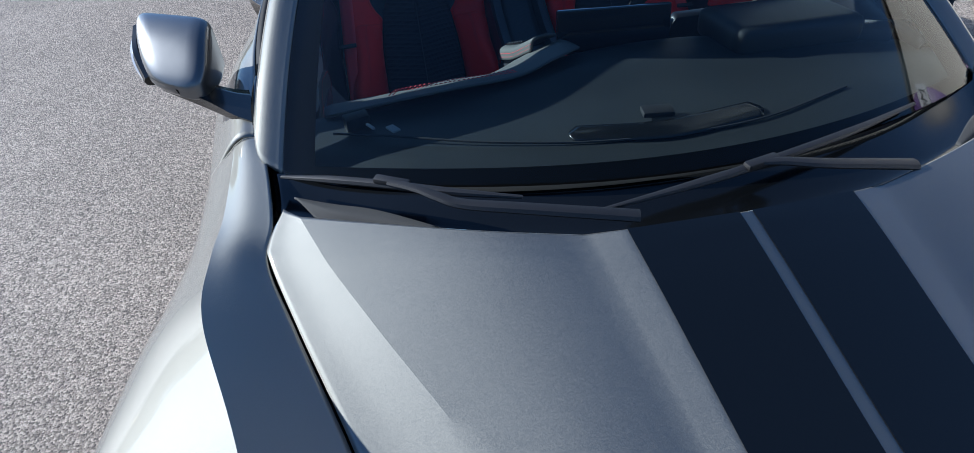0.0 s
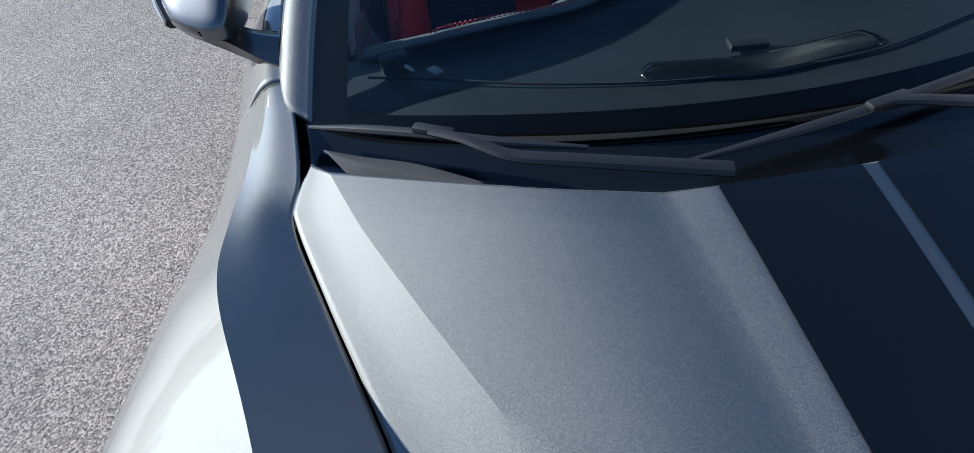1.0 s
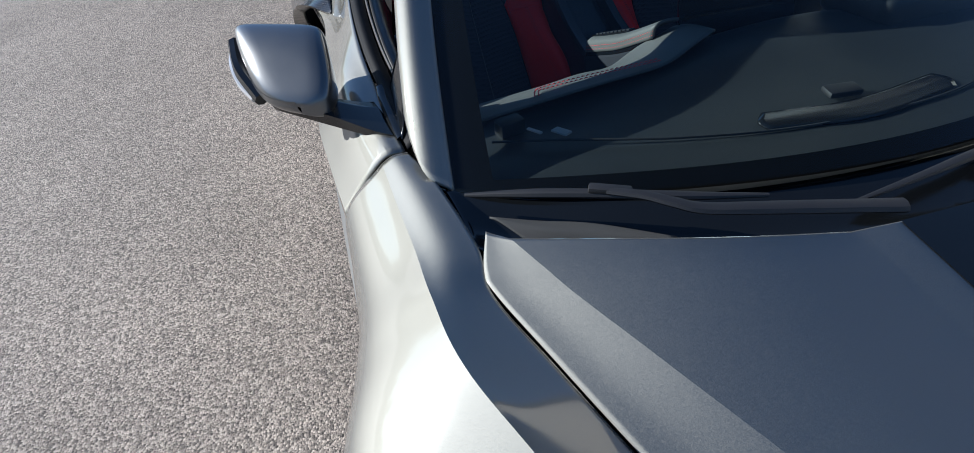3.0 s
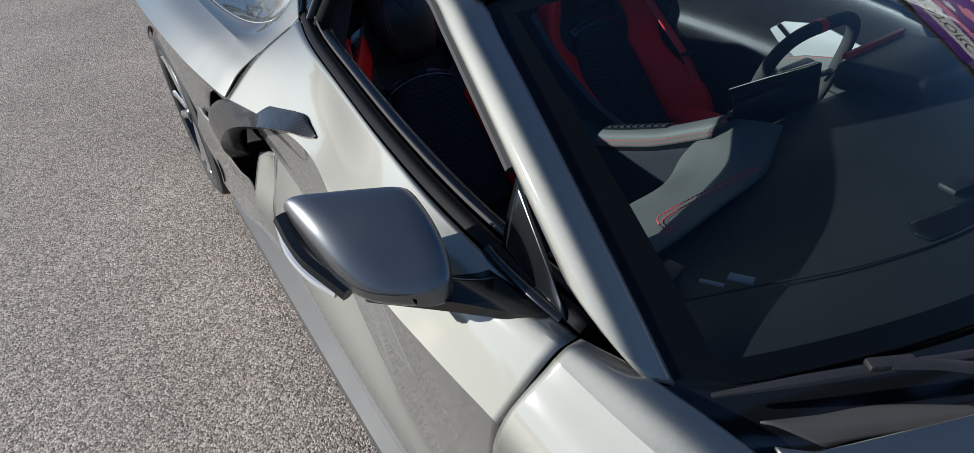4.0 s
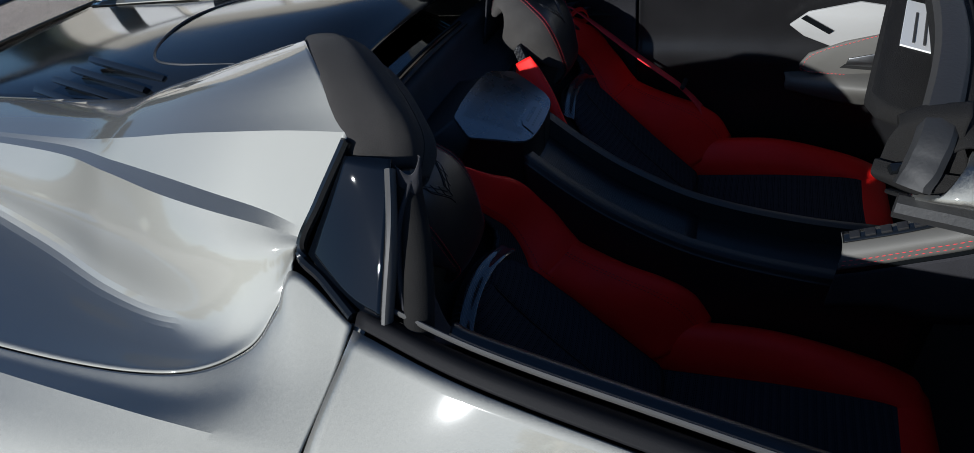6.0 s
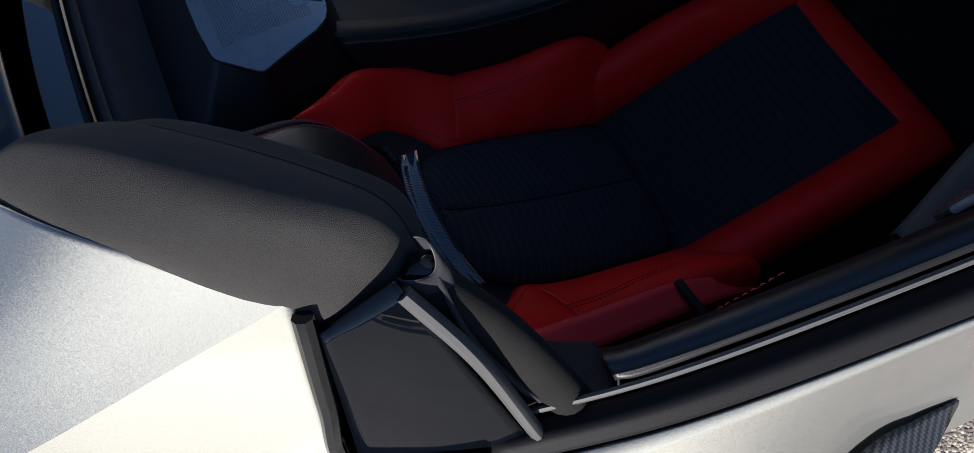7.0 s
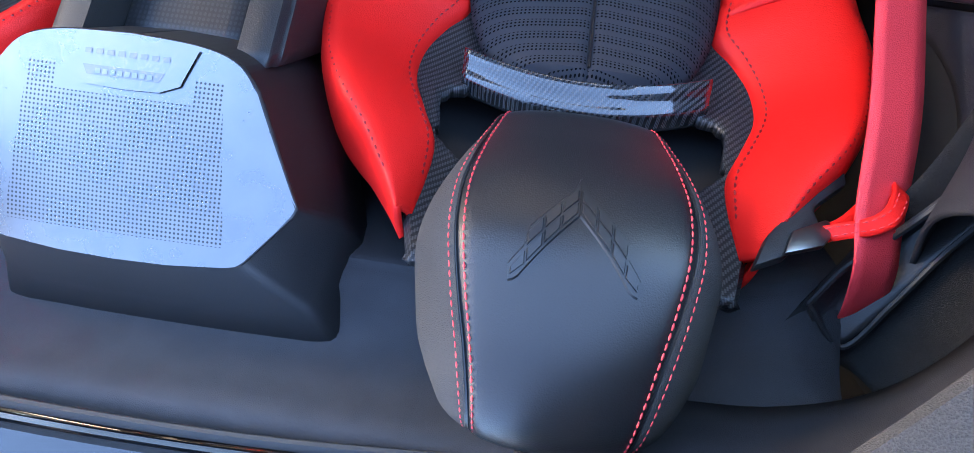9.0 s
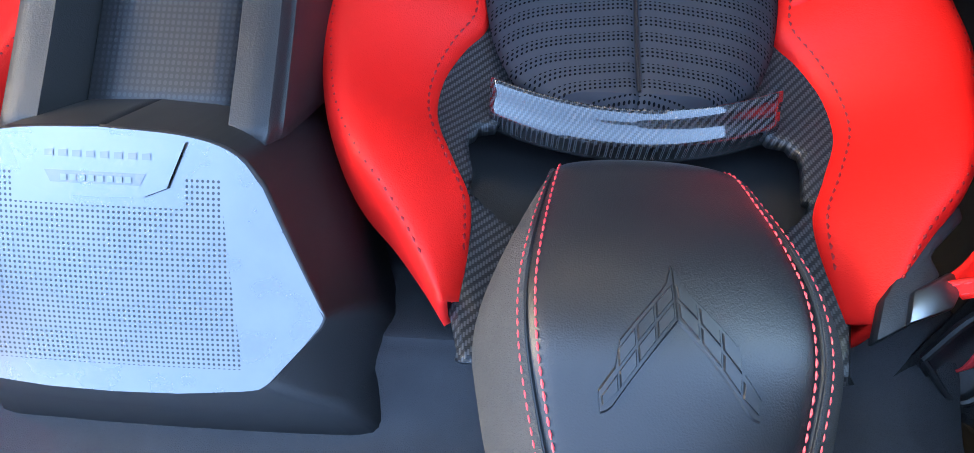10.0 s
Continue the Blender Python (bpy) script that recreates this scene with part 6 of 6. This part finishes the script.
    part("instrument_hood", block((0.31, 0.20, 0.070), 0.028, (0.425, 0.79, 0.880), (-6, 0, 0), 4), DASH, d, "dark instrument hood")
    part("hood_trim", block((0.26, 0.012, 0.014), 0.004, (0.425, 0.885, 0.910), (0, 0, 0)), RED, d, "red stitched instrument trim")
    part("corner_vent", block((0.11, 0.05, 0.05), 0.012, (0.60, 0.72, 0.868), (0, 0, -20)), ALU, d, "metal framed corner vent")
    # steering wheel, nearly square
    ring = [(0.190 * math.copysign(abs(math.cos(a)) ** 0.62, math.cos(a)), 0.158 * math.copysign(abs(math.sin(a)) ** 0.62, math.sin(a))) for a in np.linspace(0, 2 * math.pi, 24)]
    m = pose(0.335, 0.998, 0.792, 98, 0, 0)
    bm = tube([tuple(m @ Vector((x, y, 0))) for x, y in ring], 0.0165, 90, 12, up=(0, 0.9, 0.4), cap=False)
    # lighter suede than the black trim: sun on the rim put into its colour
    w = part("steering_wheel", bm, SUEDE, car, "squarish suede steering wheel in a sunlit tone with red marks")
    part("wheel_hub", plate([(-0.07, -0.05), (0.07, -0.05), (0.085, 0.0), (0.06, 0.045), (-0.06, 0.045), (-0.085, 0.0)], 0.035, 0.01, m @ pose(0, 0, -0.03)), LEATHER, w, "black wheel hub")
    for x in (-1, 1):
        part("wheel_spoke", tube([tuple(m @ Vector((x * 0.07, -0.01, -0.01))), tuple(m @ Vector((x * 0.12, -0.015, -0.005))), tuple(m @ Vector((x * 0.185, -0.02, 0)))], 0.018, 12, 8, flat=0.4), GLOSS, w)
        part("paddle", block((0.03, 0.008, 0.09), 0.003, tuple(m @ Vector((x * 0.11, 0.03, 0.04))), (24, 0, 0)), ALU, w, "metal shift paddle")
    part("centre_mark", tube([tuple(m @ Vector((x, 0.158, 0))) for x in (-0.030, -0.016, -0.002)], 0.0172, 8, 12, up=(0, 0.9, 0.4)), RED, w, "red centre mark")
    # door cards: pointed stitched pad with a metal pull, armrest under it, switch panel behind
    for s in (-1, 1):
        a = part("armrest", sheet(loft(flip([[(0.675, 0.90, 0.655), (0.67, 1.1, 0.640), (0.68, 1.29, 0.625)], [(0.61, 0.90, 0.650), (0.600, 1.08, 0.635), (0.655, 1.285, 0.618)], [(0.598, 0.90, 0.630), (0.588, 1.08, 0.612), (0.65, 1.285, 0.600)], [(0.64, 0.90, 0.56), (0.64, 1.1, 0.55), (0.66, 1.28, 0.58)]], s), 30, 5), (-s, 0, 0.6)), PAD, car, "stitched grey door armrest", 0.004)
        part("stitching", stitches(flip([[(0.601, 0.91, 0.636), (0.591, 1.08, 0.618), (0.652, 1.28, 0.606)]], s)[0], up=(-s, 0, 0.5)), RED_DARK, a, "red thread seam")
        m = Matrix(((0, 0, -s, s * 0.664), (-1 if s > 0 else -1, 0, 0, 1.06), (0, 1, 0, 0.69), (0, 0, 0, 1)))
        pad = [(-0.20, -0.035), (-0.17, -0.058), (0.20, -0.075), (0.24, 0.02), (0.05, 0.075), (-0.10, 0.035), (-0.18, 0.0)]
        part("door_pad", plate(pad, 0.012, 0.006, m), PAD, a, "grey leather door pad")
        part("stitching", stitches([m @ Vector((x * 0.93, y * 0.88, 0.013)) for x, y in (*pad[3:], *pad[:3])], up=(-s, 0, 0)), RED_DARK, a, "red thread seam")
        part("door_pull", plate([(-0.09, -0.028), (0.10, -0.040), (0.12, 0.030), (0.09, 0.035), (-0.085, -0.008)], 0.006, 0.003, m @ pose(0, 0, 0.012)), ALU, a, "bright metal door pull")
        # raised near-black strip that draws the shade of a recess
        part("pull_recess_shade", plate([(-0.10, -0.036), (0.10, -0.048), (0.10, -0.038), (-0.09, -0.026)], 0.003, 0, m @ pose(0, 0, 0.0118)), DARK, a)
        part("switch_panel", plate([(-0.24, 0.075), (-0.20, 0.045), (-0.10, 0.005), (0.10, 0.05), (0.165, 0.065), (0.12, 0.10), (-0.089, 0.135), (-0.20, 0.11)], 0.010, 0.004, m @ pose(0, 0, -0.004)), PALE, a, "pale door switch panel")
        part("window_switch", plate([(-0.215, 0.095), (-0.145, 0.055), (-0.135, 0.064), (-0.205, 0.104)], 0.003, 0, m @ pose(0, 0, 0.010)), GLOSS, a)
        # rear corner of the door card, with its seam and small slats
        if s < 0:
            part("stitching", stitches(flip([[(0.654, 1.50, 0.742), (0.651, 1.538, 0.753), (0.648, 1.574, 0.777), (0.646, 1.606, 0.818), (0.645, 1.604, 0.845), (0.645, 1.577, 0.88), (0.646, 1.543, 0.902), (0.646, 1.513, 0.915)]], s)[0], 0.006, 0.0025, 0.0010, (-s, 0, 0)), RED_DARK, a, "red thread seam")
        for k in range(2):
            part("slat", block((0.004, 0.04, 0.004), 0.001, (s * 0.644, 1.620 - 0.004 * k, 0.856 + 0.009 * k), (38, 0, 0)), SATIN, a)
    # seam along the front of the dashboard top
    part("dash_seam", tube([(-0.60, 0.60, 0.872), (-0.49, 0.556, 0.876), (-0.304, 0.482, 0.879), (-0.09, 0.432, 0.881), (0.162, 0.43, 0.882), (0.40, 0.50, 0.879)], 0.0022, 60, 6), RUBBER, d)


settled(seat, -0.366)
settled(seat, 0.366, shift=(0.030, 0.004, 0.004))
settled(belts)
belt_keepers()
tub()
settled(bulkhead)
settled(speaker)
console()
dash()

# ---- across the yard ----
SIDING = mat("beige_siding", (0.50, 0.46, 0.38), 0.6, vary=0.1, scale=3, bump=0.2, bump_scale=60)
ROOF = mat("grey_shingle", (0.10, 0.095, 0.09), 0.9, vary=0.3, scale=6)
PURPLE = mat("purple_print", (0.10, 0.02, 0.22), 0.4, vary=0.25, scale=4)
PINK = mat("pink_print", (0.72, 0.25, 0.36), 0.5, vary=0.15, scale=5)
INK = mat("black_print", (0.01, 0.01, 0.012), 0.5, vary=0.1)
WOODS = mat("far_woods", (0.035, 0.042, 0.02), 1.0, vary=0.6, scale=0.6)
BX, BY0, BY1 = 8.5, -9.0, 17.0
house = thing("building", "long beige workshop with horizontal lap siding", "building", at=(BX, 0, 0))
part("wall", block((0.2, BY1 - BY0, 4.26), 0, (BX + 0.14, (BY0 + BY1) / 2, 2.13)), SIDING, house)
for k in range(29):
    part("siding_board", block((0.03, BY1 - BY0, 0.158), 0.004, (BX + 0.02, (BY0 + BY1) / 2, 0.08 + k * 0.15), (0, 5, 0), 1), SIDING, house)
part("roof", sheet(np.array([[(BX - 0.15, y, 4.33), (BX + 2.5, y, 5.2), (BX + 5.5, y, 4.33)] for y in (BY0 - 0.4, BY1 + 0.4)], float), (0, 0, 1)), ROOF, house, "grey shingle roof", 0.12)
for y in (-5.5, -2.0, 8.0, 11.0, 14.0):
    gd = part("garage_door", block((0.05, 2.7, 2.5), 0.01, (BX - 0.03, y, 1.25)), WHITE, house, "pale ribbed garage door")
    for k in range(18):
        part("rib", block((0.03, 0.05, 2.4), 0.01, (BX - 0.06, y - 1.25 + k * 0.147, 1.25), seg=1), WHITE, gd)

sign = thing("shop_sign", "purple oval workshop sign with a white lettered band", "sign", at=(BX - 0.06, 1.1, 3.05))
SM = pose(BX - 0.06, 1.1, 3.05, 90, 0, -90)
oval = [(1.12 * math.copysign(abs(math.cos(a)) ** 0.8, math.cos(a)), 1.25 * math.copysign(abs(math.sin(a)) ** 0.8, math.sin(a))) for a in np.linspace(0, 2 * math.pi, 48, endpoint=False)]
part("board", plate(oval, 0.04, 0.01, SM), PURPLE, sign)
part("band", plate([(-1.15, 0.42), (1.05, 0.42), (1.15, 0.86), (-1.05, 0.86)], 0.02, 0, SM @ pose(0, 0, 0.04)), WHITE, sign, "white band with black letters")
txt = bpy.data.curves.new("letters", "FONT")
txt.body, txt.size, txt.align_x, txt.align_y, txt.extrude = "MOTORCARS", 0.33, "CENTER", "CENTER", 0.004
to = new("letters", txt)
dg = bpy.context.evaluated_depsgraph_get()
bm = bmesh.new()
bm.from_mesh(to.evaluated_get(dg).to_mesh())
bpy.data.objects.remove(to)
bm.transform(SM @ pose(0, 0.63, 0.064))
part("letters", bm, INK, sign, "black word on the band")
part("line", plate([(-0.80, 0.18), (0.78, 0.18), (0.80, 0.32), (-0.78, 0.32)], 0.01, 0, SM @ pose(0, 0, 0.042)), PINK, sign)
for x, y, r in ((0.35, -0.25, 0.22), (0.62, -0.05, 0.16), (0.10, -0.55, 0.15), (-0.35, -0.35, 0.20), (-0.60, 0.0, 0.10)):
    part("splash", plate([(r * (1.3 + 0.3 * math.sin(5 * a)) * math.cos(a), r * (0.8 + 0.2 * math.cos(3 * a)) * math.sin(a)) for a in np.linspace(0, 2 * math.pi, 22, endpoint=False)], 0.008, 0, SM @ pose(x, y, 0.042)), PINK if r > 0.17 else WHITE, sign)

# far treeline round the yard
rng = random.Random(4)
bm = bmesh.new()
for k in range(260):
    a = 2 * math.pi * k / 260
    d = 62 + rng.uniform(-8, 8)
    h = rng.uniform(3.5, 8.5) * (1.0 + 0.35 * math.sin(3 * a))
    x, y = d * math.sin(a), d * math.cos(a)
    for j in range(5):
        r = rng.uniform(0.9, 2.0)
        c = Vector((x + rng.uniform(-1.2, 1.2), y + rng.uniform(-1.2, 1.2), h * rng.uniform(0.25, 0.95)))
        bmesh.ops.create_icosphere(bm, subdivisions=1, radius=r, matrix=Matrix.Translation(c) @ Matrix.Diagonal((rng.uniform(0.8, 1.3), rng.uniform(0.8, 1.3), rng.uniform(0.7, 1.4), 1)))
woods = part("far_woods", bm, WOODS, None, angle=180)
tagged(woods, "dark distant trees round the car park", "trees", kind="stuff")
